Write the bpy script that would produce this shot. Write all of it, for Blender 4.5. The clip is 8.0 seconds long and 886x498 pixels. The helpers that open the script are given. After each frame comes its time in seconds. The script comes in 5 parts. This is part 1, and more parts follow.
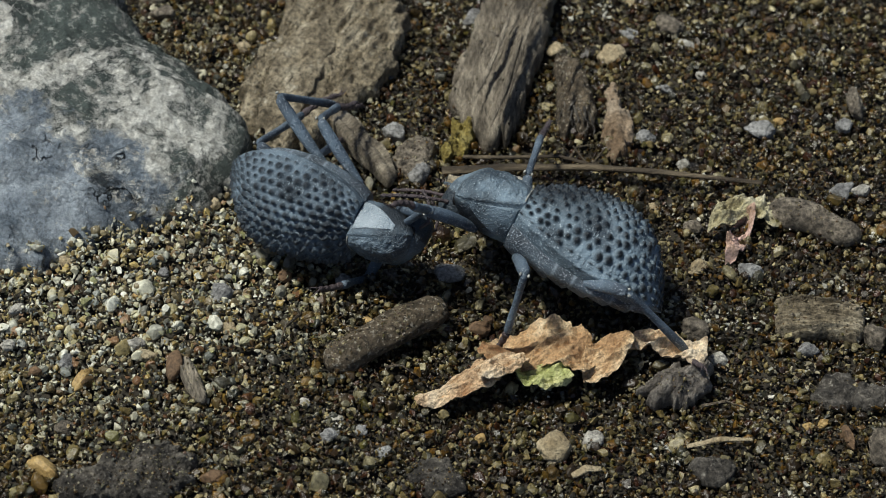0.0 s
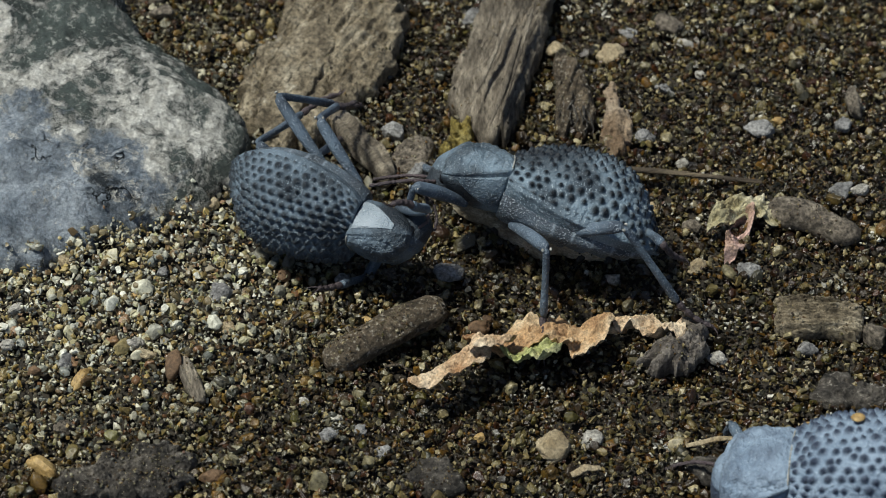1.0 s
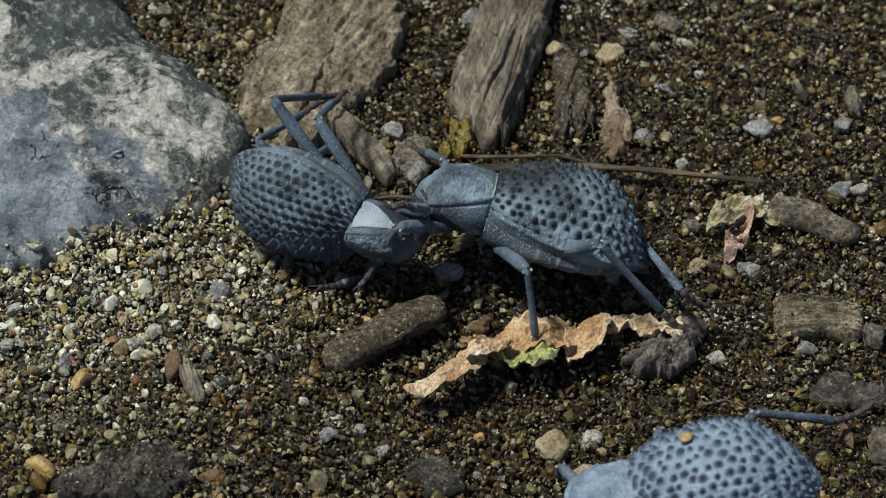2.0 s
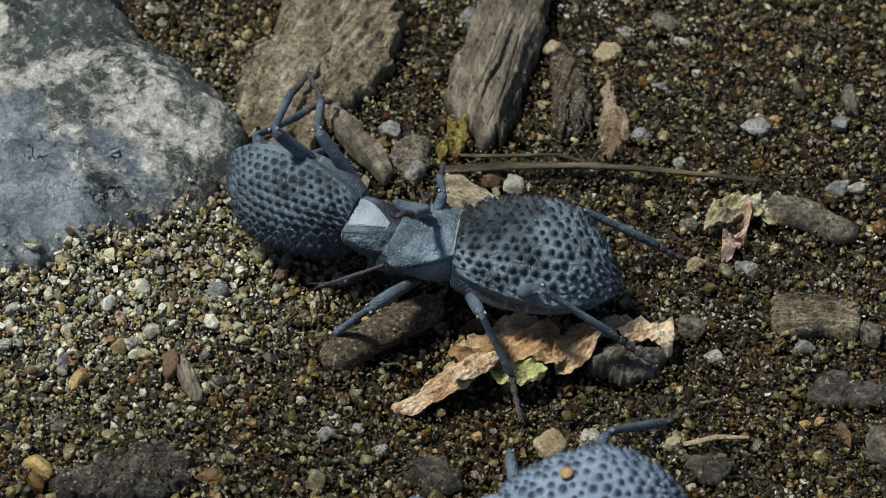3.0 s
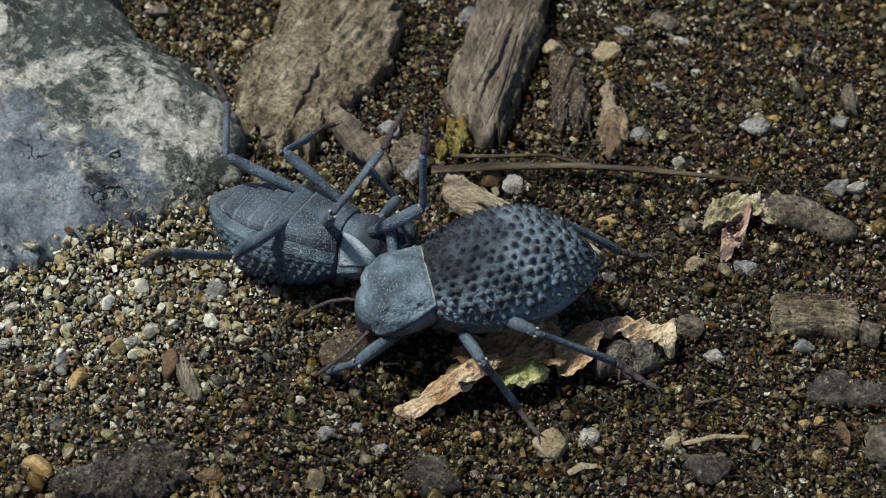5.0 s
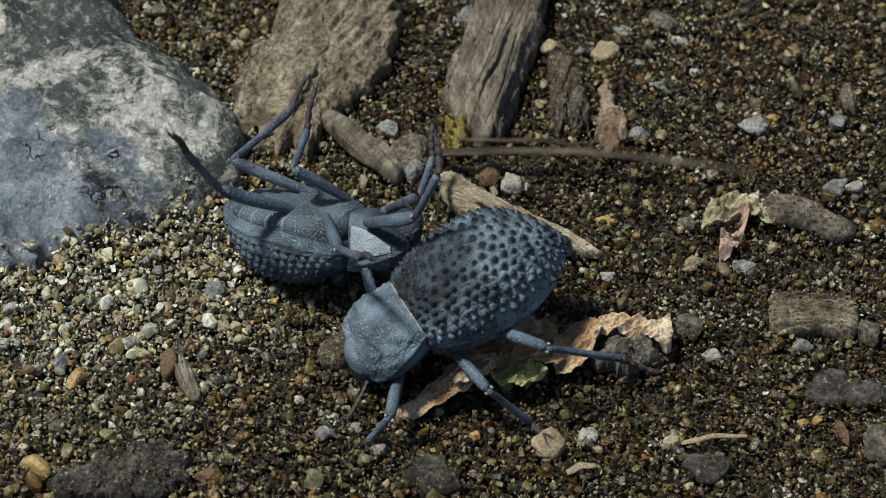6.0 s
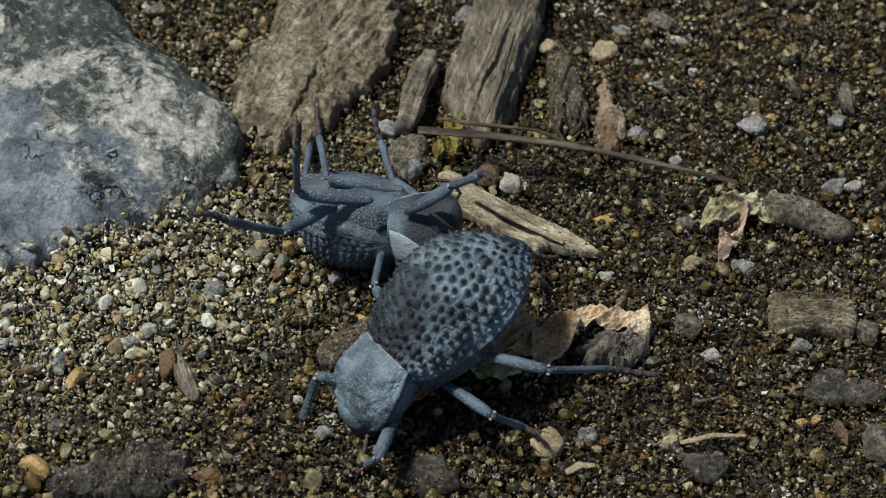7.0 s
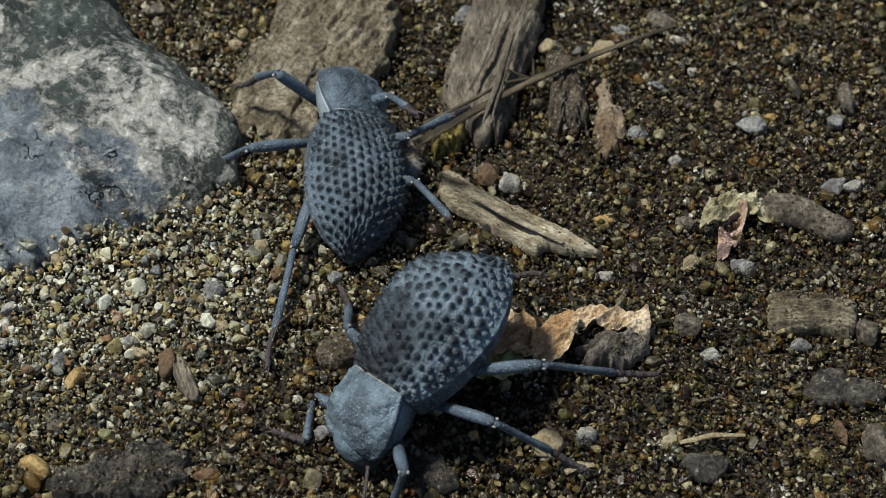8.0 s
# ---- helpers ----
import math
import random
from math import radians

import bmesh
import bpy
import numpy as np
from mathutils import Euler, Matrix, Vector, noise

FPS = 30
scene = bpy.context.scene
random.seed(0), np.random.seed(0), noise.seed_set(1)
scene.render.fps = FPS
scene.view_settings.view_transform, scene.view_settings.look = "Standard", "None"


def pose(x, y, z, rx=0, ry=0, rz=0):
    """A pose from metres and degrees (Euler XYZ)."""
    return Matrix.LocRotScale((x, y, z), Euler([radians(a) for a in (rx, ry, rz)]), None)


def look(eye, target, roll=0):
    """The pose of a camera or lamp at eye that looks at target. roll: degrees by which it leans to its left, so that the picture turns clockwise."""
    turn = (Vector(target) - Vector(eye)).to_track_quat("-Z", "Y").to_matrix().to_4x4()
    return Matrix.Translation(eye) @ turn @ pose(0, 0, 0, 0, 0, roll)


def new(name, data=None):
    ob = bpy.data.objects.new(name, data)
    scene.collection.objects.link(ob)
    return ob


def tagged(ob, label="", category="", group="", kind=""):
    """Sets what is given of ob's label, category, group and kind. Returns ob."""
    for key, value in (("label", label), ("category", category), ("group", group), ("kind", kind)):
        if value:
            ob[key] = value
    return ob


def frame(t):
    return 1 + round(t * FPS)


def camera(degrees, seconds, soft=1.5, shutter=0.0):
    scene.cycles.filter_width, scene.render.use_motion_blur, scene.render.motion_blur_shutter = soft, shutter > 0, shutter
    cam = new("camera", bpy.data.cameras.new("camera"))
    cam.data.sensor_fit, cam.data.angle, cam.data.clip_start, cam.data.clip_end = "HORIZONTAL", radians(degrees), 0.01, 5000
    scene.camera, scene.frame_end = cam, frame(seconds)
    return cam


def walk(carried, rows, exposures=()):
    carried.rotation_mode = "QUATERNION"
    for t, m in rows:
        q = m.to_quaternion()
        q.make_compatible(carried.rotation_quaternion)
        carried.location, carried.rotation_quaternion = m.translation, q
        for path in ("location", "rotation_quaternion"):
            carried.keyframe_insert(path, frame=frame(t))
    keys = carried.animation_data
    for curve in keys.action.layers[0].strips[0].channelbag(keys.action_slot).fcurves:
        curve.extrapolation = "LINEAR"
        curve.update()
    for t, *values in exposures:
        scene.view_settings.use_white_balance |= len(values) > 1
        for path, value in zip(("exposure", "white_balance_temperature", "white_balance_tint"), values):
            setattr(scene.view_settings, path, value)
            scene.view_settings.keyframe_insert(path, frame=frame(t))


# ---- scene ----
from mathutils.bvhtree import BVHTree

# ---------------------------------------------------------------- camera
EYE = (0.0, -0.134985, 0.160869)
cam = camera(20, 8.0, soft=0.6, shutter=0.35)
cam.data.dof.use_dof, cam.data.dof.focus_distance, cam.data.dof.aperture_fstop = True, 0.203, 62
walk(cam, [
    (0, look(EYE, (-0.000000, 0.000000, 0))),
    (0.5, look(EYE, (0.000061, -0.000018, 0))),
    (1.0, look(EYE, (0.000071, -0.000062, 0))),
    (1.6, look(EYE, (0.000071, -0.000074, 0))),
    (3.0, look(EYE, (0.000307, -0.000185, 0))),
    (3.5, look(EYE, (0.000354, -0.000197, 0))),
    (4.0, look(EYE, (0.000401, -0.000203, 0))),
    (4.5, look(EYE, (0.000354, -0.000216, 0))),
    (6.0, look(EYE, (0.000496, -0.000277, 0))),
    (6.5, look(EYE, (0.000567, -0.000296, 0))),
    (7.0, look(EYE, (0.000590, -0.000308, 0))),
    (7.5, look(EYE, (0.000628, -0.000321, 0))),
    (8.0, look(EYE, (0.000642, -0.000327, 0))),
])

# ---------------------------------------------------------------- light
SUN_AZIMUTH, SUN_HEIGHT = radians(-85), radians(67)      # high, from one side
world = bpy.data.worlds.new("sky")
scene.world = world
world.use_nodes = True
wn = world.node_tree.nodes
sky = wn.new("ShaderNodeTexSky")
sky.sky_type = "NISHITA"
sky.sun_disc = False
sky.sun_elevation, sky.sun_rotation = SUN_HEIGHT, SUN_AZIMUTH
wn["Background"].inputs["Strength"].default_value = 0.06
world.node_tree.links.new(sky.outputs[0], wn["Background"].inputs["Color"])
sun_data = bpy.data.lights.new("sun", "SUN")
sun_data.energy, sun_data.angle, sun_data.color = 4.15, radians(7), (1.0, 0.99, 0.89)
sun = new("sun", sun_data)
sun_from = Vector((math.sin(SUN_AZIMUTH) * math.cos(SUN_HEIGHT), math.cos(SUN_AZIMUTH) * math.cos(SUN_HEIGHT), math.sin(SUN_HEIGHT)))
sun.matrix_world = look(sun_from, (0, 0, 0))
scene.view_settings.exposure = 0.0

# ---------------------------------------------------------------- materials
MM = 0.001


def material(name, colours, scale=800, detail=6.0, rough=(0.6, 0.85), bump=0.15, bump_scale=3000, stretch=(1, 1, 1),
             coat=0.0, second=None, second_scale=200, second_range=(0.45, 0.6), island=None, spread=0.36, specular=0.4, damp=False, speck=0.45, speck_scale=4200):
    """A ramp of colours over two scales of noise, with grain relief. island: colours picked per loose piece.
    damp: dry and pale round the rock's foot; outwards moister, weaker light painted in."""
    m = bpy.data.materials.new(name)
    m.use_nodes = True
    nt = m.node_tree
    n, link = nt.nodes, nt.links.new
    b = n["Principled BSDF"]
    tc = n.new("ShaderNodeTexCoord")
    mp = n.new("ShaderNodeMapping")
    mp.inputs["Scale"].default_value = stretch
    link(tc.outputs["Object"], mp.inputs["Vector"])

    def noise_tex(s, d=6.0, r=0.6):
        t = n.new("ShaderNodeTexNoise")
        t.inputs["Scale"].default_value, t.inputs["Detail"].default_value, t.inputs["Roughness"].default_value = s, d, r
        link(mp.outputs[0], t.inputs["Vector"])
        return t

    def ramp(cols, lo, hi, constant=False):
        r = n.new("ShaderNodeValToRGB")
        r.color_ramp.interpolation = "CONSTANT" if constant else "LINEAR"
        el = r.color_ramp.elements
        while len(el) < len(cols):
            el.new(0.5)
        for i, c in enumerate(cols):
            f = i / len(cols) if constant else i / max(1, len(cols) - 1)
            el[i].position = lo + (hi - lo) * f
            el[i].color = (*c, 1)
        return r

    grain = noise_tex(scale, detail)
    base = ramp(colours, 0.5 - spread / 2, 0.5 + spread / 2)
    link(grain.outputs["Fac"], base.inputs[0])
    out = base.outputs[0]
    if island:
        geo = n.new("ShaderNodeNewGeometry")
        pick = ramp(island, 0.0, 1.0, True)
        link(geo.outputs["Random Per Island"], pick.inputs[0])
        mix = n.new("ShaderNodeMix")
        mix.data_type, mix.blend_type = "RGBA", "MULTIPLY"
        mix.inputs["Factor"].default_value = 1.0
        link(pick.outputs[0], mix.inputs["A"])
        link(out, mix.inputs["B"])
        out = mix.outputs["Result"]
    if second:
        big = noise_tex(second_scale, 8.0, 0.65)
        lim = n.new("ShaderNodeMapRange")
        lim.inputs["From Min"].default_value, lim.inputs["From Max"].default_value = second_range
        link(big.outputs["Fac"], lim.inputs["Value"])
        mix = n.new("ShaderNodeMix")
        mix.data_type = "RGBA"
        link(lim.outputs[0], mix.inputs["Factor"])
        link(out, mix.inputs["A"])
        mix.inputs["B"].default_value = (*second, 1)
        out = mix.outputs["Result"]
    if speck:
        dust = noise_tex(speck_scale, 3.0, 0.7)
        amount = n.new("ShaderNodeMapRange")
        for key, val in (("From Min", 0.3), ("From Max", 0.7), ("To Min", 1 - speck), ("To Max", 1 + speck)):
            amount.inputs[key].default_value = val
        link(dust.outputs["Fac"], amount.inputs["Value"])
        spotted = n.new("ShaderNodeVectorMath")
        spotted.operation = "SCALE"
        link(out, spotted.inputs[0])
        link(amount.outputs[0], spotted.inputs["Scale"])
        out = spotted.outputs[0]
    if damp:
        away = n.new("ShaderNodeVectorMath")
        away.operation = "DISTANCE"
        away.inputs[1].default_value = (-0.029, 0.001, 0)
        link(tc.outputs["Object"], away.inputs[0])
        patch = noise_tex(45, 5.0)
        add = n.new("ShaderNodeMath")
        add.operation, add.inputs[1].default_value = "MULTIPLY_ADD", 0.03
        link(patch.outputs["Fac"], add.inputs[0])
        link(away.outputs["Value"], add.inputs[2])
        falloff = n.new("ShaderNodeMapRange")       # weaker light and moisture put into colour: grains sink, quartz stays bright
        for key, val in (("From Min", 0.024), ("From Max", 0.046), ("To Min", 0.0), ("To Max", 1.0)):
            falloff.inputs[key].default_value = val
        link(add.outputs[0], falloff.inputs["Value"])
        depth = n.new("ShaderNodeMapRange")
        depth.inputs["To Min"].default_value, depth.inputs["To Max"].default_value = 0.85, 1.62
        link(falloff.outputs[0], depth.inputs["Value"])
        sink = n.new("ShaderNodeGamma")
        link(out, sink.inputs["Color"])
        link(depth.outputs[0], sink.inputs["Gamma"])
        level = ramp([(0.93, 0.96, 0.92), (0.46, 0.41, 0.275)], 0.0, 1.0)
        link(falloff.outputs[0], level.inputs[0])
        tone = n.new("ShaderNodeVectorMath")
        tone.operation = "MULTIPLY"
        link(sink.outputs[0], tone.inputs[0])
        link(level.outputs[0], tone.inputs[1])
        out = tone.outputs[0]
    link(out, b.inputs["Base Color"])
    rr = n.new("ShaderNodeMapRange")
    rr.inputs["To Min"].default_value, rr.inputs["To Max"].default_value = rough
    link(grain.outputs["Fac"], rr.inputs["Value"])
    link(rr.outputs[0], b.inputs["Roughness"])
    b.inputs["Specular IOR Level"].default_value = specular
    b.inputs["Coat Weight"].default_value = coat
    if bump:
        fine = noise_tex(bump_scale, 8.0, 0.75)
        bp = n.new("ShaderNodeBump")
        bp.inputs["Strength"].default_value, bp.inputs["Distance"].default_value = 0.8, bump * MM
        link(fine.outputs["Fac"], bp.inputs["Height"])
        link(bp.outputs[0], b.inputs["Normal"])
    return m


GRAIN_COLOURS = [(0.36, 0.28, 0.13), (0.17, 0.13, 0.075), (0.5, 0.45, 0.31), (0.2, 0.135, 0.05), (0.72, 0.68, 0.56), (0.2, 0.19, 0.165),
                 (0.38, 0.27, 0.1), (0.13, 0.11, 0.08), (0.5, 0.47, 0.33), (0.22, 0.17, 0.09), (0.85, 0.83, 0.76), (0.17, 0.18, 0.17), (0.4, 0.39, 0.35),
                 (0.48, 0.34, 0.12), (0.32, 0.27, 0.14), (0.15, 0.09, 0.04), (0.36, 0.35, 0.3), (0.26, 0.14, 0.07), (0.2, 0.15, 0.08), (0.33, 0.32, 0.15), (0.7, 0.64, 0.48),
                 (0.23, 0.24, 0.23), (0.6, 0.59, 0.53), (0.18, 0.14, 0.08)]
M_SOIL = material("damp_soil", [(0.012, 0.01, 0.007), (0.04, 0.033, 0.023)], 900, bump=0.3, bump_scale=1500)
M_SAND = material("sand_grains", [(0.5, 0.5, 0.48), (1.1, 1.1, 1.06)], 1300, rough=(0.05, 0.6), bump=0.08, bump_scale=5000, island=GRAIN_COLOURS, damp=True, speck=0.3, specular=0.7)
M_PALE_SAND = material("pale_grains", [(0.5, 0.5, 0.48), (1.1, 1.1, 1.06)], 1300, rough=(0.05, 0.5), bump=0.08, bump_scale=5000, speck=0.3, specular=0.7,
                       island=[(0.5, 0.48, 0.4), (0.3, 0.27, 0.19), (0.62, 0.6, 0.53), (0.24, 0.22, 0.17), (0.42, 0.41, 0.36), (0.36, 0.31, 0.2)])
M_BARK = material("grey_brown_wood", [(0.075, 0.059, 0.037), (0.225, 0.188, 0.128), (0.39, 0.345, 0.255)], 420, 12.0, bump=0.9, bump_scale=900, speck=0.8, speck_scale=2600, second=(0.45, 0.42, 0.34), second_scale=700, second_range=(0.6, 0.75))
M_CHIP = material("dark_wood_grain", [(0.055, 0.045, 0.033), (0.17, 0.145, 0.11), (0.33, 0.29, 0.225)], 330, 12.0, bump=0.8, bump_scale=700, stretch=(2.6, 0.6, 1.5), speck=0.6, speck_scale=2000, second=(0.38, 0.33, 0.26), second_scale=260, second_range=(0.6, 0.8))
M_DARK = material("dark_bark", [(0.02, 0.018, 0.015), (0.078, 0.07, 0.06), (0.2, 0.183, 0.157)], 500, 10.0, bump=1.8, bump_scale=900, speck=0.8, speck_scale=2600, second=(0.26, 0.245, 0.21), second_scale=2600, second_range=(0.6, 0.68))
M_TWIG = material("brown_twig", [(0.055, 0.042, 0.027), (0.15, 0.118, 0.08)], 700, bump=1.0, bump_scale=1500, speck=0.85, speck_scale=2600, second=(0.36, 0.33, 0.27), second_scale=2800, second_range=(0.56, 0.63))
M_STRAW = material("dry_straw", [(0.018, 0.013, 0.009), (0.06, 0.046, 0.03), (0.17, 0.135, 0.088)], 500, 8.0, bump=0.36, bump_scale=1500, stretch=(0.3, 2, 2))
M_SPLINTER = material("pale_wood", [(0.12, 0.095, 0.065), (0.38, 0.325, 0.23), (0.64, 0.58, 0.45)], 400, 9.0, bump=0.72, bump_scale=900, stretch=(0.6, 1.6, 1.5))
M_LEAF = material("dry_leaf", [(0.22, 0.1, 0.04), (0.52, 0.34, 0.18), (0.78, 0.63, 0.42)], 230, 8.0, rough=(0.45, 0.75), bump=1.0, bump_scale=450,
                  second=(0.32, 0.36, 0.1), second_scale=110, second_range=(0.6, 0.68))
M_LEAF_PALE = material("pale_dry_leaf", [(0.38, 0.21, 0.1), (0.68, 0.51, 0.33), (0.84, 0.74, 0.57)], 260, 8.0, rough=(0.45, 0.75), bump=1.1, bump_scale=450)
M_LEAF_GREEN = material("greenish_leaf", [(0.48, 0.36, 0.19), (0.36, 0.39, 0.15), (0.6, 0.57, 0.33)], 260, 8.0, rough=(0.4, 0.7), bump=0.60, bump_scale=600)
M_PETAL = material("yellow_green_petal", [(0.22, 0.18, 0.09), (0.46, 0.42, 0.26), (0.74, 0.69, 0.53)], 330, 8.0, bump=0.72, bump_scale=700)
M_PINK = material("faded_petal", [(0.36, 0.24, 0.16), (0.6, 0.42, 0.36), (0.72, 0.5, 0.52)], 300, 8.0, bump=0.48, bump_scale=700)
M_LICHEN = material("yellow_lichen", [(0.1, 0.075, 0.02), (0.36, 0.285, 0.075), (0.52, 0.45, 0.18)], 900, bump=1.44, bump_scale=1800)
M_TAN = material("tan_husk", [(0.14, 0.09, 0.05), (0.28, 0.21, 0.14), (0.4, 0.33, 0.25)], 350, 8.0, bump=0.72, bump_scale=900)
M_GREYSTONE = material("grey_stone", [(0.12, 0.12, 0.12), (0.24, 0.24, 0.235), (0.34, 0.34, 0.33)], 900, bump=0.5, bump_scale=1700, speck=0.6)
M_DARKSTONE = material("dark_stone", [(0.055, 0.046, 0.036), (0.145, 0.123, 0.095), (0.26, 0.225, 0.175)], 700, bump=0.8, bump_scale=1500, speck=0.7, speck_scale=2800)
M_CLOD = material("dark_clod", [(0.06, 0.053, 0.047), (0.17, 0.15, 0.13), (0.3, 0.275, 0.24)], 600, 10.0, bump=1.4, bump_scale=900, speck=0.6)
M_OCHRE = material("ochre_stone", [(0.26, 0.165, 0.06), (0.44, 0.31, 0.13)], 700, rough=(0.35, 0.6), bump=0.08)
M_WHITE = material("quartz", [(0.22, 0.21, 0.18), (0.52, 0.5, 0.45)], 600, rough=(0.3, 0.6), bump=0.5, bump_scale=1500, speck=0.6)
M_CREAM = material("cream_stone", [(0.3, 0.23, 0.13), (0.5, 0.42, 0.28)], 700, bump=0.48)
M_RUST = material("rust_stone", [(0.08, 0.05, 0.028), (0.18, 0.11, 0.06)], 800, bump=0.15)


def wax(name, low, high, worn_shaded, dust, rough=(0.42, 0.62)):
    """Powdery wax bloom on dark cuticle: abraded darker on the tubercles, dust between, underside shade painted in by
    mask.
    """
    m = bpy.data.materials.new(name)
    m.use_nodes = True
    n, link = m.node_tree.nodes, m.node_tree.links.new
    b = n["Principled BSDF"]
    tc = n.new("ShaderNodeTexCoord")
    tex = []
    for s in (330, 6500, 2300):
        t = n.new("ShaderNodeTexNoise")
        t.inputs["Scale"].default_value, t.inputs["Detail"].default_value = s, 5
        link(tc.outputs["Object"], t.inputs["Vector"])
        tex.append(t)
    r = n.new("ShaderNodeValToRGB")
    r.color_ramp.elements[0].position, r.color_ramp.elements[0].color = 0.36, (*low, 1)
    r.color_ramp.elements[1].position, r.color_ramp.elements[1].color = 0.64, (*high, 1)
    link(tex[0].outputs["Fac"], r.inputs[0])
    speck = n.new("ShaderNodeMapRange")
    speck.inputs["From Min"].default_value, speck.inputs["From Max"].default_value = 0.56, 0.7
    link(tex[1].outputs["Fac"], speck.inputs["Value"])
    m1 = n.new("ShaderNodeMix")
    m1.data_type = "RGBA"
    link(speck.outputs[0], m1.inputs["Factor"])
    link(r.outputs[0], m1.inputs["A"])
    m1.inputs["B"].default_value = (*dust, 1)
    at = n.new("ShaderNodeAttribute")
    at.attribute_name = "worn_shaded"
    m2 = n.new("ShaderNodeMix")
    m2.data_type = "RGBA"
    link(at.outputs["Fac"], m2.inputs["Factor"])
    link(m1.outputs["Result"], m2.inputs["A"])
    m2.inputs["B"].default_value = (*worn_shaded, 1)
    link(m2.outputs["Result"], b.inputs["Base Color"])
    rr = n.new("ShaderNodeMapRange")
    rr.inputs["To Min"].default_value, rr.inputs["To Max"].default_value = rough
    link(tex[1].outputs["Fac"], rr.inputs["Value"])
    link(rr.outputs[0], b.inputs["Roughness"])
    b.inputs["Specular IOR Level"].default_value = 0.5
    bp = n.new("ShaderNodeBump")
    bp.inputs["Strength"].default_value, bp.inputs["Distance"].default_value = 1.0, 0.19 * MM
    both = n.new("ShaderNodeMath")
    link(tex[1].outputs["Fac"], both.inputs[0])
    link(tex[2].outputs["Fac"], both.inputs[1])
    link(both.outputs[0], bp.inputs["Height"])
    link(bp.outputs[0], b.inputs["Normal"])
    return m


M_WAX = wax("blue_wax_shell", (0.045, 0.068, 0.092), (0.2, 0.28, 0.35), (0.006, 0.01, 0.016), (0.38, 0.455, 0.51), rough=(0.36, 0.56))
# darker copy of the shell wax, its shade painted in
M_WAX_SHADED = wax("shaded_wax_shell", (0.034, 0.051, 0.07), (0.135, 0.19, 0.245), (0.014, 0.021, 0.03), (0.3, 0.37, 0.42))
M_WAX_PALE = wax("pale_wax_shell", (0.17, 0.24, 0.33), (0.27, 0.36, 0.47), (0.03, 0.045, 0.08), (0.36, 0.45, 0.55))
M_LEG = wax("blue_wax_leg", (0.034, 0.05, 0.074), (0.108, 0.155, 0.21), (0.016, 0.022, 0.032), (0.34, 0.39, 0.44))
M_TARSUS = wax("purple_brown_foot", (0.035, 0.027, 0.03), (0.08, 0.06, 0.066), (0.03, 0.02, 0.02), (0.14, 0.12, 0.12))
M_HEM = material("pale_cuticle", [(0.2, 0.21, 0.2), (0.36, 0.36, 0.33)], 2500, bump=0.05)
M_EYE = material("black_eye", [(0.004, 0.004, 0.005), (0.01, 0.01, 0.012)], 2000, rough=(0.15, 0.3), bump=0)
# painted highlight: paler wax where the tipped beetle's flank catches light
M_LIT_SIDE = wax("sunlit_waxy_side", (0.24, 0.3, 0.355), (0.42, 0.49, 0.55), (0.02, 0.024, 0.03), (0.5, 0.55, 0.6), rough=(0.28, 0.45))
M_VENTER = wax("grey_wax_underside", (0.03, 0.042, 0.057), (0.098, 0.135, 0.176), (0.22, 0.27, 0.32), (0.37, 0.42, 0.47), rough=(0.3, 0.5))


# ---------------------------------------------------------------- mesh tools (all lengths in millimetres)
def solid(name, verts, faces, mat, smooth=True, worn_shaded=None):
    """A mesh object from millimetre vertices."""
    me = bpy.data.meshes.new(name)
    me.from_pydata((np.asarray(verts, float) * MM).tolist(), [], faces)
    bm = bmesh.new()
    bm.from_mesh(me)
    bmesh.ops.recalc_face_normals(bm, faces=bm.faces)
    bm.to_mesh(me)
    bm.free()
    me.materials.append(mat)
    me.polygons.foreach_set("use_smooth", [smooth] * len(me.polygons))
    if worn_shaded is not None:
        at = me.attributes.new("worn_shaded", "FLOAT", "POINT")
        at.data.foreach_set("value", np.asarray(worn_shaded, "f"))
    return new(name, me)


def part(ob, parent, label=""):
    """Puts a made object under its thing."""
    ob.parent = parent
    return tagged(ob, label) if label else ob


def loft(rings, close_ends=True):
    """Faces and vertices of a tube through rings of equal count."""
    verts = [tuple(p) for ring in rings for p in ring]
    k = len(rings[0])
    faces = [(i * k + j, i * k + (j + 1) % k, (i + 1) * k + (j + 1) % k, (i + 1) * k + j) for i in range(len(rings) - 1) for j in range(k)]
    if close_ends:
        for base, ring in ((0, rings[0]), ((len(rings) - 1) * k, rings[-1])):
            c = len(verts)
            verts.append(tuple(np.mean(np.asarray(ring), axis=0)))
            faces += [(base + j, base + (j + 1) % k, c) for j in range(k)]
    return verts, faces


def fbm(x, y, z=0.0, scale=1.0, octaves=4):
    return noise.fractal(Vector((x, y, z)) * scale, 0.9, 2.1, octaves)


def ground_height(x, y):
    """The sand's height: a low swell, banked up against the rock."""
    h = 0.5 * fbm(x, y, 3.0, 0.07, 3) + 0.25 * fbm(x, y, 9.0, 0.3, 2)
    bank = 1.0 / (1.0 + math.exp((x + 14.5 + 0.45 * (y - 1)) / 2.8))
    return h + 2.6 * bank - 0.3


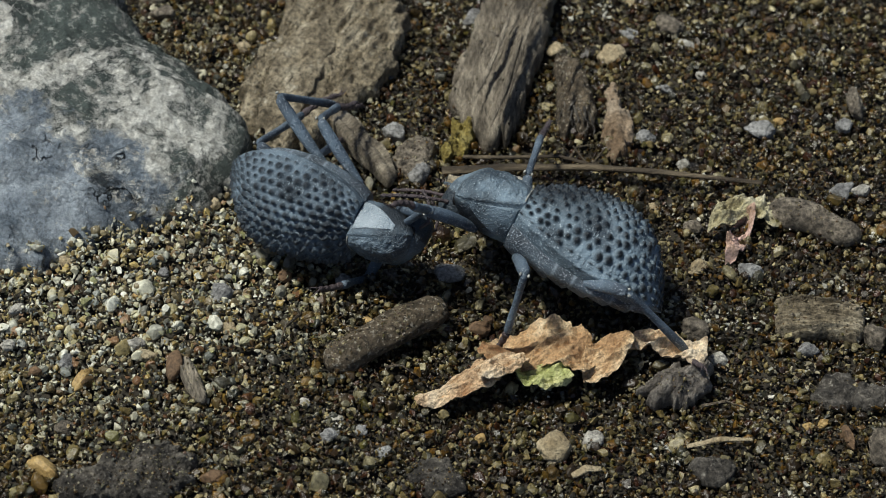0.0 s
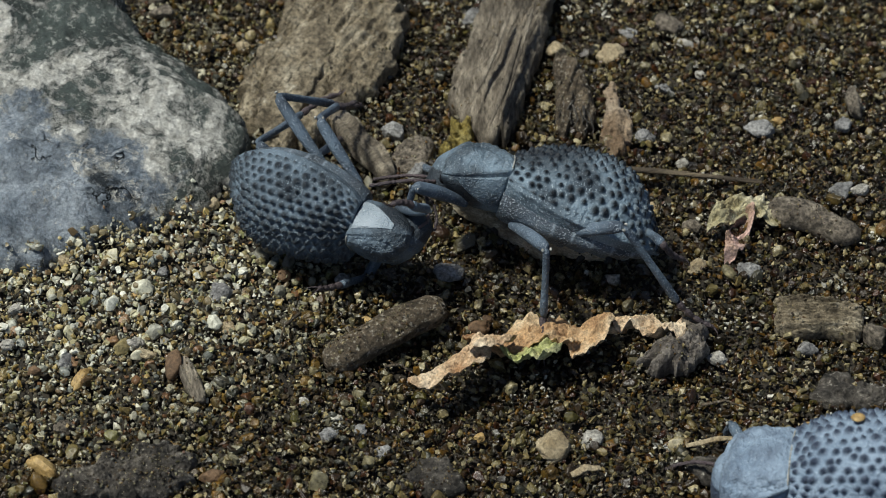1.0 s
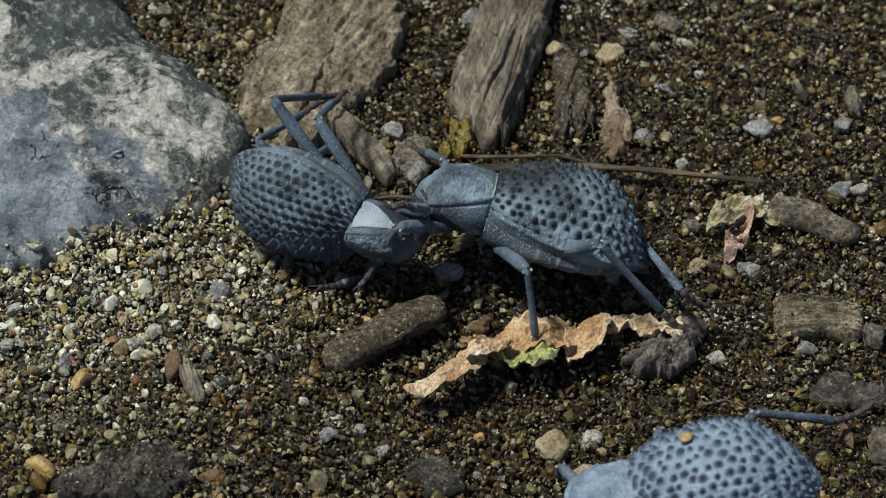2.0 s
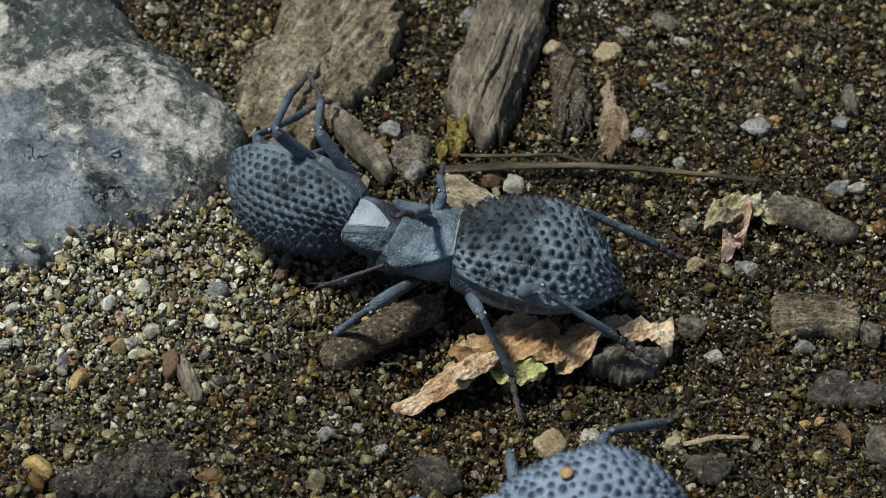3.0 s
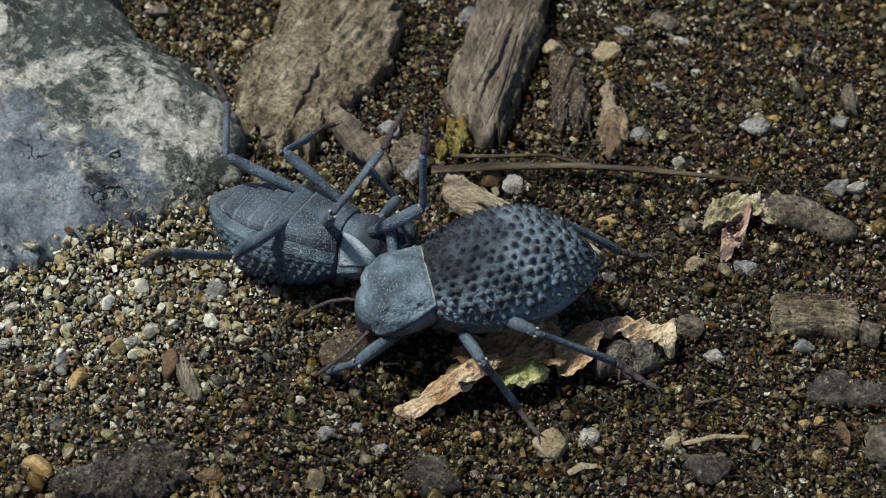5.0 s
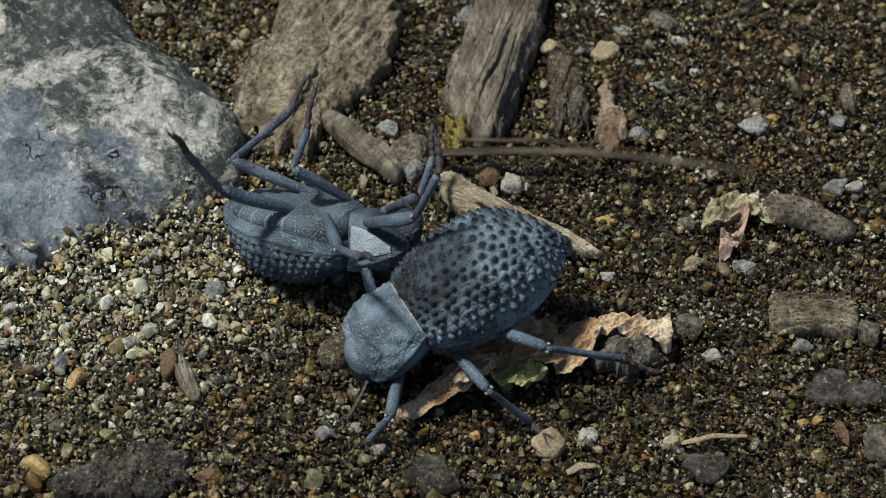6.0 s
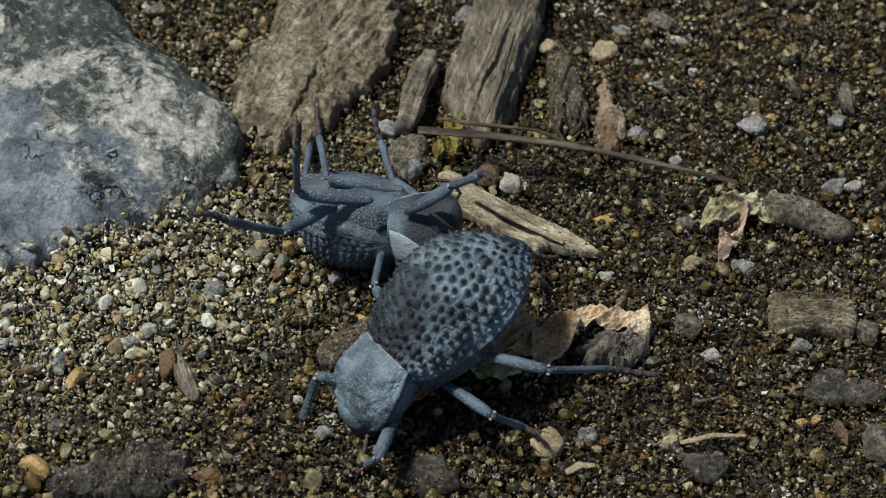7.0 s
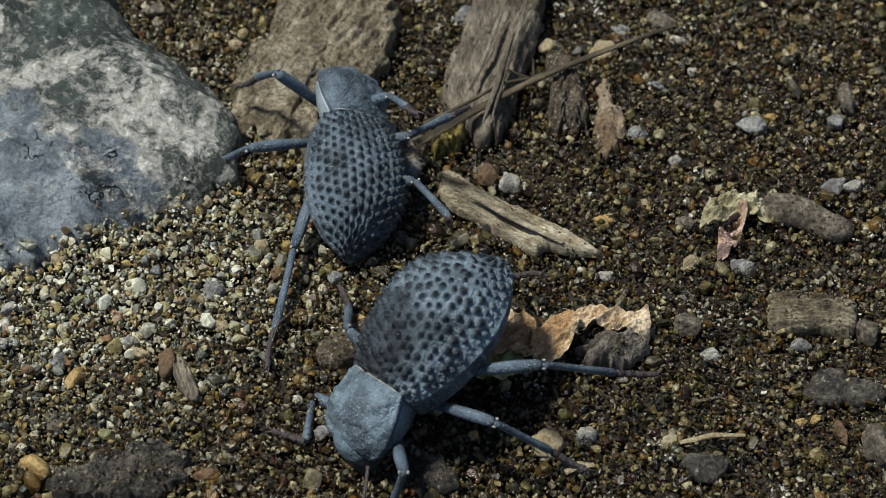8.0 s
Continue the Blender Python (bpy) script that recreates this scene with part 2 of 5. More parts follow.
def smooth_outline(points, count):
    """A closed outline resampled to count points by Catmull-Rom."""
    p = np.asarray(points, float)
    n = len(p)
    dense = []
    for i in range(n):
        a, b, c, d = p[i - 1], p[i], p[(i + 1) % n], p[(i + 2) % n]
        for s in np.linspace(0, 1, 12, endpoint=False):
            dense.append(0.5 * ((2 * b) + (c - a) * s + (2 * a - 5 * b + 4 * c - d) * s * s + (3 * b - a - 3 * c + d) * s ** 3))
    dense = np.asarray(dense)
    seg = np.linalg.norm(np.roll(dense, -1, 0) - dense, axis=1)
    at = np.concatenate(([0], np.cumsum(seg)))
    want = np.linspace(0, at[-1], count, endpoint=False)
    closed = np.vstack((dense, dense[:1]))
    return np.column_stack([np.interp(want, at, closed[:, i]) for i in (0, 1)])


def slab(name, outline, height, mat, base=0.0, lift=0.0, slope=(0, 0), power=6.0, rough=0.15, rough_scale=0.5, edge=0.25, rings=14, count=72, seed=0.0,
         grain=None, thickness=None, fold=None, bulge=0.0, crease=0.0, pits=0.0):
    """A chip, flake or stone with an uneven outline: rings from the middle to the rim, a relief on top, a closed underside.
    grain: (angle, size, depth) of fibres along one direction."""
    o = smooth_outline(outline, count)
    c = o.mean(axis=0)
    o = np.asarray([c + (q - c) * (1 + edge / 10 * fbm(q[0], q[1], seed, 0.8, 4)) for q in o])
    verts, tops = [], []
    ga = radians(grain[0]) if grain else 0
    for layer in (1, 0):
        for i in range(1, rings + 1):
            r = (i / rings) ** 0.7
            for q in o:
                x, y = c + (q - c) * r
                body = (1 - r ** power) ** (1 / 2.2) if r < 1 else 0.0
                tilt = slope[0] * (x - c[0]) + slope[1] * (y - c[1])
                rel = rough * fbm(x, y, seed, rough_scale, 5)
                if grain:
                    across = -x * math.sin(ga) + y * math.cos(ga)
                    along = x * math.cos(ga) + y * math.sin(ga)
                    rel += grain[2] * fbm(across / grain[1], along / grain[1] * 0.08, seed + 4, 1.0, 4)
                if fold:
                    rel += fold[0] * math.sin(x * fold[1] + fold[3] + 1.2 * fbm(x, y, seed, 0.2, 2)) + fold[0] * 0.6 * math.sin(y * fold[2] + 1.3 * fold[3])
                if pits:
                    rel += pits * fbm(x, y, seed + 2, 1.3, 3)
                if crease:
                    al, ac = (x * 0.85 + y * 0.5) * 0.16, (y * 0.85 - x * 0.5) * 0.55
                    rel += 1.5 * crease * (0.35 - abs(fbm(al, ac, seed + 8, 1.0, 2))) + 0.5 * crease * (0.3 - abs(fbm(al * 3, ac * 2.6, seed + 3, 1.0, 3)))
                    rel += 0.8 * crease * max(0.0, r - 0.55) * fbm(x, y, seed + 5, 0.25, 1)
                mid = base + lift + tilt + (rel if thickness else 0)
                if layer:
                    z = mid + (height if not thickness else thickness / 2) * (0.25 + 0.75 * body) + (0 if thickness else rel * min(1, body * 2)) + bulge * (1 - r * r)
                else:
                    z = (mid - thickness / 2 * body + bulge * (1 - r * r)) if thickness else min(base, mid) - 0.25 * height * body
                verts.append((x, y, z))
    n = count * rings
    faces = []
    for k in range(2):
        for i in range(rings - 1):
            for j in range(count):
                a, b = k * n + i * count + j, k * n + i * count + (j + 1) % count
                faces.append((a, b, b + count, a + count))
    for k in range(2):
        cc = len(verts)
        ring = np.asarray(verts[k * n:k * n + count])
        verts.append(tuple(ring.mean(axis=0)))
        faces += [(k * n + j, k * n + (j + 1) % count, cc) for j in range(count)]
    e = (rings - 1) * count
    faces += [(e + j, e + (j + 1) % count, n + e + (j + 1) % count, n + e + j) for j in range(count)]
    return solid(name, verts, faces, mat)


def rod(name, points, radii, mat, sides=12, rough=0.1, flat=1.0, seed=0.0):
    """A twig or leg along a line of points with a radius at each."""
    p = np.asarray(points, float)
    rings = []
    for i in range(len(p)):
        d = p[min(i + 1, len(p) - 1)] - p[max(i - 1, 0)]
        d /= np.linalg.norm(d)
        side = np.cross(d, (0, 0, 1.0))
        side = side / np.linalg.norm(side) if np.linalg.norm(side) > 1e-6 else np.array((1.0, 0, 0))
        up = np.cross(side, d)
        ring = []
        for j in range(sides):
            a = 2 * math.pi * j / sides
            k = radii[i] * (1 + rough * fbm(0.35 * i / len(p) * 6 + seed, 1.6 * math.cos(a), 1.6 * math.sin(a), 1.0, 4))
            ring.append(p[i] + side * math.cos(a) * k + up * math.sin(a) * k * flat)
        rings.append(ring)
    v, f = loft(rings)
    return solid(name, v, f, mat)


def between(points, n):
    """n points evenly along a smooth open line."""
    p = np.asarray(points, float)
    at = np.concatenate(([0], np.cumsum(np.linalg.norm(np.diff(p, axis=0), axis=1))))
    s = np.linspace(0, at[-1], n)
    return np.column_stack([np.interp(s, at, p[:, i]) for i in range(p.shape[1])])


def adhering_grit(ob, count, seed):
    """Sand stuck to a thing's upper side."""
    me = ob.data
    tree = BVHTree.FromPolygons([v.co for v in me.vertices], [tuple(p.vertices) for p in me.polygons])
    co = np.array([v.co for v in me.vertices])
    lo, hi = co.min(axis=0), co.max(axis=0)
    rng = np.random.default_rng(seed)
    pts, rad = [], []
    for _ in range(count * 6):
        x, y = rng.uniform(lo[0], hi[0]), rng.uniform(lo[1], hi[1])
        hit, face = tree.ray_cast(Vector((x, y, hi[2] + 0.01)), Vector((0, 0, -1)))[:2]
        if hit and face.z > 0.35 and noise.noise(Vector((x, y, 0)) * 420 + Vector((seed, 0, 0))) > rng.uniform(-0.6, 0.5):
            r = float(np.clip(rng.lognormal(math.log(0.09), 0.4), 0.05, 0.24))
            pts.append((x / MM, y / MM, hit.z / MM + 0.25 * r))
            rad.append(r)
        if len(pts) == count:
            break
    if pts:
        part(scatter("grit", np.asarray(pts), rad, M_SAND, 1, 12, rng), ob, "sand grains stuck to the surface")


def stone_shape(rng, level=2, sharp=0.25, cuts=7, flat=0.85):
    """Vertices and triangles of one uneven unit stone."""
    bm = bmesh.new()
    bmesh.ops.create_icosphere(bm, subdivisions=level, radius=1.0)
    off = rng.uniform(0, 50, 3)
    v = []
    for w in bm.verts:
        k = 1 + sharp * noise.fractal(Vector(w.co) * 1.1 + Vector(off), 1.0, 2.0, 3)
        v.append(np.array(w.co) * k)
    f = [[q.index for q in t.verts] for t in bm.faces]
    bm.free()
    v = np.asarray(v)
    for _ in range(cuts):                       # a few flat facets
        d = rng.normal(size=3)
        d /= np.linalg.norm(d)
        lim = rng.uniform(0.5, 0.85)
        over = np.maximum(v @ d - lim, 0)
        v -= np.outer(over, d) * flat
    return v, np.asarray(f)


def grain_shape(rng, corners):
    """Vertices and triangles of one sharp broken grain: the hull of a few corners."""
    bm = bmesh.new()
    for _ in range(corners):
        d = rng.normal(size=3)
        bm.verts.new(d / np.linalg.norm(d) * rng.uniform(0.8, 1.15) * np.array((1.0, 0.9, 0.85)))
    made = bmesh.ops.convex_hull(bm, input=bm.verts)
    loose = [q for q in made["geom_interior"] if isinstance(q, bmesh.types.BMVert)]
    bmesh.ops.delete(bm, geom=loose, context="VERTS")
    bmesh.ops.triangulate(bm, faces=bm.faces)
    bm.verts.index_update()
    v, f = np.array([w.co for w in bm.verts]), np.array([[q.index for q in t.verts] for t in bm.faces])
    bm.free()
    return v, f


def scatter(name, places, radii, mat, level, shapes, rng, squash=(0.55, 0.95)):
    """Many loose stones in one mesh: countless grains."""
    kinds = [grain_shape(rng, 9 if i % 3 else 13) if level == 1 else grain_shape(rng, 22) if level == 2 and i % 2 else stone_shape(rng, level) for i in range(shapes)]
    vs, fs, base = [], [], 0
    for i, (p, r) in enumerate(zip(places, radii)):
        v, f = kinds[i % shapes]
        q = rng.normal(size=4)
        q /= np.linalg.norm(q)
        w, x, y, z = q
        rot = np.array(((1 - 2 * (y * y + z * z), 2 * (x * y - z * w), 2 * (x * z + y * w)), (2 * (x * y + z * w), 1 - 2 * (x * x + z * z), 2 * (y * z - x * w)),
                        (2 * (x * z - y * w), 2 * (y * z + x * w), 1 - 2 * (x * x + y * y))))
        s = np.array((1.0, rng.uniform(0.55, 1), rng.uniform(*squash)))
        vs.append((v * s) @ rot.T * r + p)
        fs.append(f + base)
        base += len(v)
    v, f = np.concatenate(vs) * MM, np.concatenate(fs)
    me = bpy.data.meshes.new(name)
    me.vertices.add(len(v))
    me.vertices.foreach_set("co", v.astype("f").ravel())
    me.loops.add(f.size)
    me.loops.foreach_set("vertex_index", f.astype("i").ravel())
    me.polygons.add(len(f))
    me.polygons.foreach_set("loop_start", np.arange(0, f.size, 3, dtype="i"))
    me.update(calc_edges=True)
    me.validate()
    me.polygons.foreach_set("use_smooth", [False] * len(me.polygons))
    me.materials.append(mat)
    return new(name, me)


# ---------------------------------------------------------------- ground
def make_ground():
    """One sheet: fine in the middle, wide steps out to the horizon."""
    fine = np.arange(-60, 60.1, 0.8)
    far = np.array((75, 100, 150, 300, 800, 3000, 2e4, 2e5, 2e6))
    line = np.concatenate((-far[::-1], fine, far))
    n = len(line)
    verts = [(x, y, ground_height(x, y) - 1.0 if max(abs(x), abs(y)) < 61 else -1.0) for y in line for x in line]
    faces = [(j * n + i, j * n + i + 1, (j + 1) * n + i + 1, (j + 1) * n + i) for j in range(n - 1) for i in range(n - 1)]
    tagged(solid("ground", verts, faces, M_SOIL), "dark damp soil under coarse sand", "ground", kind="structure")


def clump(x, y):
    """Damp grains stick in small lumps with hollows between."""
    return 0.5 * fbm(x, y, 21.0, 0.42, 3) + 0.55 * fbm(x, y, 33.0, 0.17, 2)


def make_grains():
    rng = np.random.default_rng(7)

    def inside(x, y):
        return abs(x) < 36.5 + 0.13 * (y + 25)

    pts, rad = [], []
    step = 0.36
    for y in np.arange(-31, 38, step):
        for x in np.arange(-46, 46, step):
            if not inside(x, y):
                continue
            px, py = x + rng.uniform(-0.25, 0.25), y + rng.uniform(-0.25, 0.25)
            r = float(np.clip(rng.lognormal(math.log(0.24), 0.36), 0.13, 0.55))
            pts.append((px, py, ground_height(px, py) + rng.uniform(-0.5, 0.3) + clump(px, py)))
            rad.append(r)
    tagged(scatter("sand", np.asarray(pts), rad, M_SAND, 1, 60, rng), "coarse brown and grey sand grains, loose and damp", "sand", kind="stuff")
    layers = (("fine_sand", 26000, 0.12, 0.25, (0.07, 0.2), (-0.25, 0.5), 1, "fine sharp sand scattered over the coarser grains", "sand"),
              ("coarse_sand", 5200, 0.37, 0.22, (0.26, 0.6), (-0.25, 0.3), 2, "coarse angular sand grains lying among the finer ones", "sand"),
              ("gravel", 900, 0.56, 0.28, (0.42, 1.05), (-0.15, 0.2), 3, "small angular gravel mixed in the sand", "gravel"))
    for name, count, mid, spread, limits, lift, level, label, category in layers:
        pts, rad = [], []
        for _ in range(count):
            x, y = rng.uniform(-46, 46), rng.uniform(-31, 38)
            if inside(x, y):
                pts.append((x, y, ground_height(x, y) + rng.uniform(*lift) + clump(x, y)))
                rad.append(float(np.clip(rng.lognormal(math.log(mid), spread), *limits)))
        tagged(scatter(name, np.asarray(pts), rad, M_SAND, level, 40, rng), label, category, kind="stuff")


def make_pale_clusters():
    """Small crusts of pale quartz grains stuck together on the damp sand."""
    rng = np.random.default_rng(43)
    pts, rad = [], []
    for _ in range(62):
        cx, cy = rng.uniform(6, 38) if rng.random() < 0.7 else rng.uniform(-36, 6), rng.uniform(-27, 30)
        wide = rng.uniform(0.5, 1.5)
        for _ in range(int(rng.integers(8, 26) * wide)):
            x, y = cx + rng.normal(0, wide), cy + rng.normal(0, wide * 0.7)
            pts.append((x, y, ground_height(x, y) + clump(x, y) + rng.uniform(0.1, 0.5)))
            rad.append(float(np.clip(rng.lognormal(math.log(0.19), 0.4), 0.09, 0.42)))
    tagged(scatter("pale_grit", np.asarray(pts), rad, M_PALE_SAND, 1, 40, rng), "crusts of pale quartz grit on the damp sand", "sand", kind="stuff")


make_ground()
make_grains()
make_pale_clusters()


# ---------------------------------------------------------------- rock, wood and litter
def rest(points):
    """The ground's height under the middle of an outline."""
    c = np.asarray(points, float).mean(axis=0)
    return ground_height(c[0], c[1])


def rock_material():
    """Dark green-grey stone with pale crust, coated low down by smooth wet clay with cracks."""
    m = bpy.data.materials.new("crusted_rock")
    m.use_nodes = True
    n, link = m.node_tree.nodes, m.node_tree.links.new
    b = n["Principled BSDF"]
    tc = n.new("ShaderNodeTexCoord")

    def tex(scale, detail=8.0, rough=0.6, warp=0.0):
        t = n.new("ShaderNodeTexNoise")
        t.inputs["Scale"].default_value, t.inputs["Detail"].default_value = scale, detail
        t.inputs["Roughness"].default_value, t.inputs["Distortion"].default_value = rough, warp
        link(tc.outputs["Object"], t.inputs["Vector"])
        return t.outputs["Fac"]

    def limits(v, lo, hi, a=0.0, c=1.0):
        r = n.new("ShaderNodeMapRange")
        for key, val in (("From Min", lo), ("From Max", hi), ("To Min", a), ("To Max", c)):
            r.inputs[key].default_value = val
        link(v, r.inputs["Value"])
        return r.outputs[0]

    def calc(op, x, y):
        k = n.new("ShaderNodeMath")
        k.operation = op
        for i, v in enumerate((x, y)):
            if isinstance(v, float):
                k.inputs[i].default_value = v
            else:
                link(v, k.inputs[i])
        return k.outputs[0]

    def mix(f, x, y):
        k = n.new("ShaderNodeMix")
        k.data_type = "RGBA"
        link(f, k.inputs["Factor"])
        for key, v in (("A", x), ("B", y)):
            if isinstance(v, tuple):
                k.inputs[key].default_value = (*v, 1)
            else:
                link(v, k.inputs[key])
        return k.outputs["Result"]

    stone = mix(limits(tex(160, 10), 0.35, 0.65), (0.022, 0.032, 0.029), (0.085, 0.108, 0.1))
    stone = mix(limits(tex(1300, 6, 0.7), 0.54, 0.62), stone, (0.34, 0.36, 0.33))
    xyz = n.new("ShaderNodeSeparateXYZ")
    link(tc.outputs["Object"], xyz.inputs[0])
    # the clay lies below a slanting line
    level = calc("ADD", calc("MULTIPLY", xyz.outputs["Y"], 1.0), calc("MULTIPLY", xyz.outputs["X"], 0.62))
    wobble = calc("MULTIPLY", calc("SUBTRACT", tex(120, 10, 0.72), 0.5), 0.034)
    clay = limits(calc("ADD", level, wobble), -0.0095, -0.0115)
    # pale crust, thickest where the clay ends
    band = limits(calc("ABSOLUTE", calc("ADD", level, 0.0075), 0.0), 0.0, 0.0105, 0.075, 0.0)
    veil = calc("ADD", calc("MULTIPLY", tex(140, 12, 0.75, 0.8), 0.62), calc("MULTIPLY", tex(620, 10, 0.75, 0.4), 0.38))
    crust = limits(calc("ADD", veil, band), 0.525, 0.575)
    pale = mix(limits(tex(1100, 8, 0.7), 0.35, 0.65), (0.34, 0.335, 0.3), (0.8, 0.8, 0.75))
    stone = mix(crust, stone, pale)
    flecks = limits(calc("ADD", tex(330, 14, 0.8, 0.7), calc("MULTIPLY", band, 0.7)), 0.565, 0.61)
    vor = n.new("ShaderNodeTexVoronoi")
    vor.feature = "DISTANCE_TO_EDGE"
    vor.inputs["Scale"].default_value = 190
    warp = n.new("ShaderNodeMix")
    warp.data_type = "RGBA"
    warp.inputs["Factor"].default_value = 0.012
    nz = n.new("ShaderNodeTexNoise")
    nz.inputs["Scale"].default_value, nz.inputs["Detail"].default_value = 260, 6
    link(tc.outputs["Object"], nz.inputs["Vector"])
    link(tc.outputs["Object"], warp.inputs["A"])
    link(nz.outputs["Color"], warp.inputs["B"])
    link(warp.outputs["Result"], vor.inputs["Vector"])
    gate = limits(tex(140, 4), 0.55, 0.63)
    crack = calc("MULTIPLY", calc("MULTIPLY", limits(vor.outputs["Distance"], 0.035, 0.008), gate), clay)
    mud = mix(limits(tex(240, 10, 0.7), 0.38, 0.62), (0.15, 0.185, 0.225), (0.36, 0.41, 0.46))
    mud = mix(limits(tex(170, 12, 0.78, 0.4), 0.57, 0.62), mud, (0.55, 0.57, 0.56))
    hole = calc("MULTIPLY", limits(tex(230, 9, 0.72, 0.7), 0.43, 0.37), clay)
    mud = mix(hole, mud, (0.05, 0.06, 0.068))
    col = mix(clay, stone, mix(flecks, mud, pale))
    col = mix(crack, col, (0.015, 0.018, 0.02))
    dusty = n.new("ShaderNodeVectorMath")
    dusty.operation = "SCALE"
    link(col, dusty.inputs[0])
    link(limits(tex(3800, 4, 0.7), 0.3, 0.7, 0.6, 1.4), dusty.inputs["Scale"])
    col = dusty.outputs[0]
    link(col, b.inputs["Base Color"])
    link(calc("SUBTRACT", limits(tex(700, 5), 0.3, 0.7, 0.5, 0.8), calc("MULTIPLY", clay, 0.4)), b.inputs["Roughness"])
    fine = calc("ADD", calc("MULTIPLY", tex(700, 12, 0.78), 1.1), calc("MULTIPLY", crust, 0.35))
    fine = calc("SUBTRACT", calc("ADD", fine, calc("MULTIPLY", tex(300, 5, 0.6, 0.8), 1.8)), calc("MULTIPLY", hole, 1.6))
    bp = n.new("ShaderNodeBump")
    bp.inputs["Strength"].default_value, bp.inputs["Distance"].default_value = 0.9, 0.8 * MM
    link(calc("SUBTRACT", calc("MULTIPLY", fine, calc("SUBTRACT", 1.0, calc("MULTIPLY", clay, 0.15))), crack), bp.inputs["Height"])
    link(bp.outputs[0], b.inputs["Normal"])
    return m


def make_rock():
    out = [(-55.5, 31.0), (-37.5, 35.4), (-30.2, 28.0), (-25.4, 21.6), (-21.6, 17.5), (-17.1, 12.4), (-16.6, 7.2), (-19.4, 3.4), (-22.9, 0.9), (-27.1, 0.1), (-30.3, -2.8), (-37.1, -4.3), (-49.9, -4.9)]
    rock = slab("rock", out, 8.0, rock_material(), base=-0.5, power=2.6, rough=0.6, rough_scale=0.24, rings=100, count=320, edge=0.6, seed=2, pits=0.26)
    tree = BVHTree.FromPolygons([v.co for v in rock.data.vertices], [tuple(p.vertices) for p in rock.data.polygons])
    rng = np.random.default_rng(19)
    pts, rad = [], []
    while len(pts) < 50:                    # grit washed onto the lower edge
        i, s = int(rng.integers(7, 11)), rng.uniform(0, 1)
        e = np.asarray(out[i]) * (1 - s) + np.asarray(out[i + 1]) * s
        inward = abs(rng.normal(0, 0.35))
        x, y = e[0] - 0.75 * inward + rng.normal(0, 0.3), e[1] + 0.75 * inward
        hit, face = tree.ray_cast(Vector((x, y, 40)) * MM, Vector((0, 0, -1)))[:2]
        if hit and face.z > 0.6:
            r = float(np.clip(rng.lognormal(math.log(0.24), 0.35), 0.13, 0.6))
            pts.append((x, y, hit.z / MM + 0.4 * r))
            rad.append(r)
    tagged(scatter("grit", np.asarray(pts), rad, M_SAND, 1, 20, rng), "sand grains washed onto the rock", "sand", kind="stuff")
    tagged(rock, "large weathered grey rock with pale crust and wet clay", "rock")


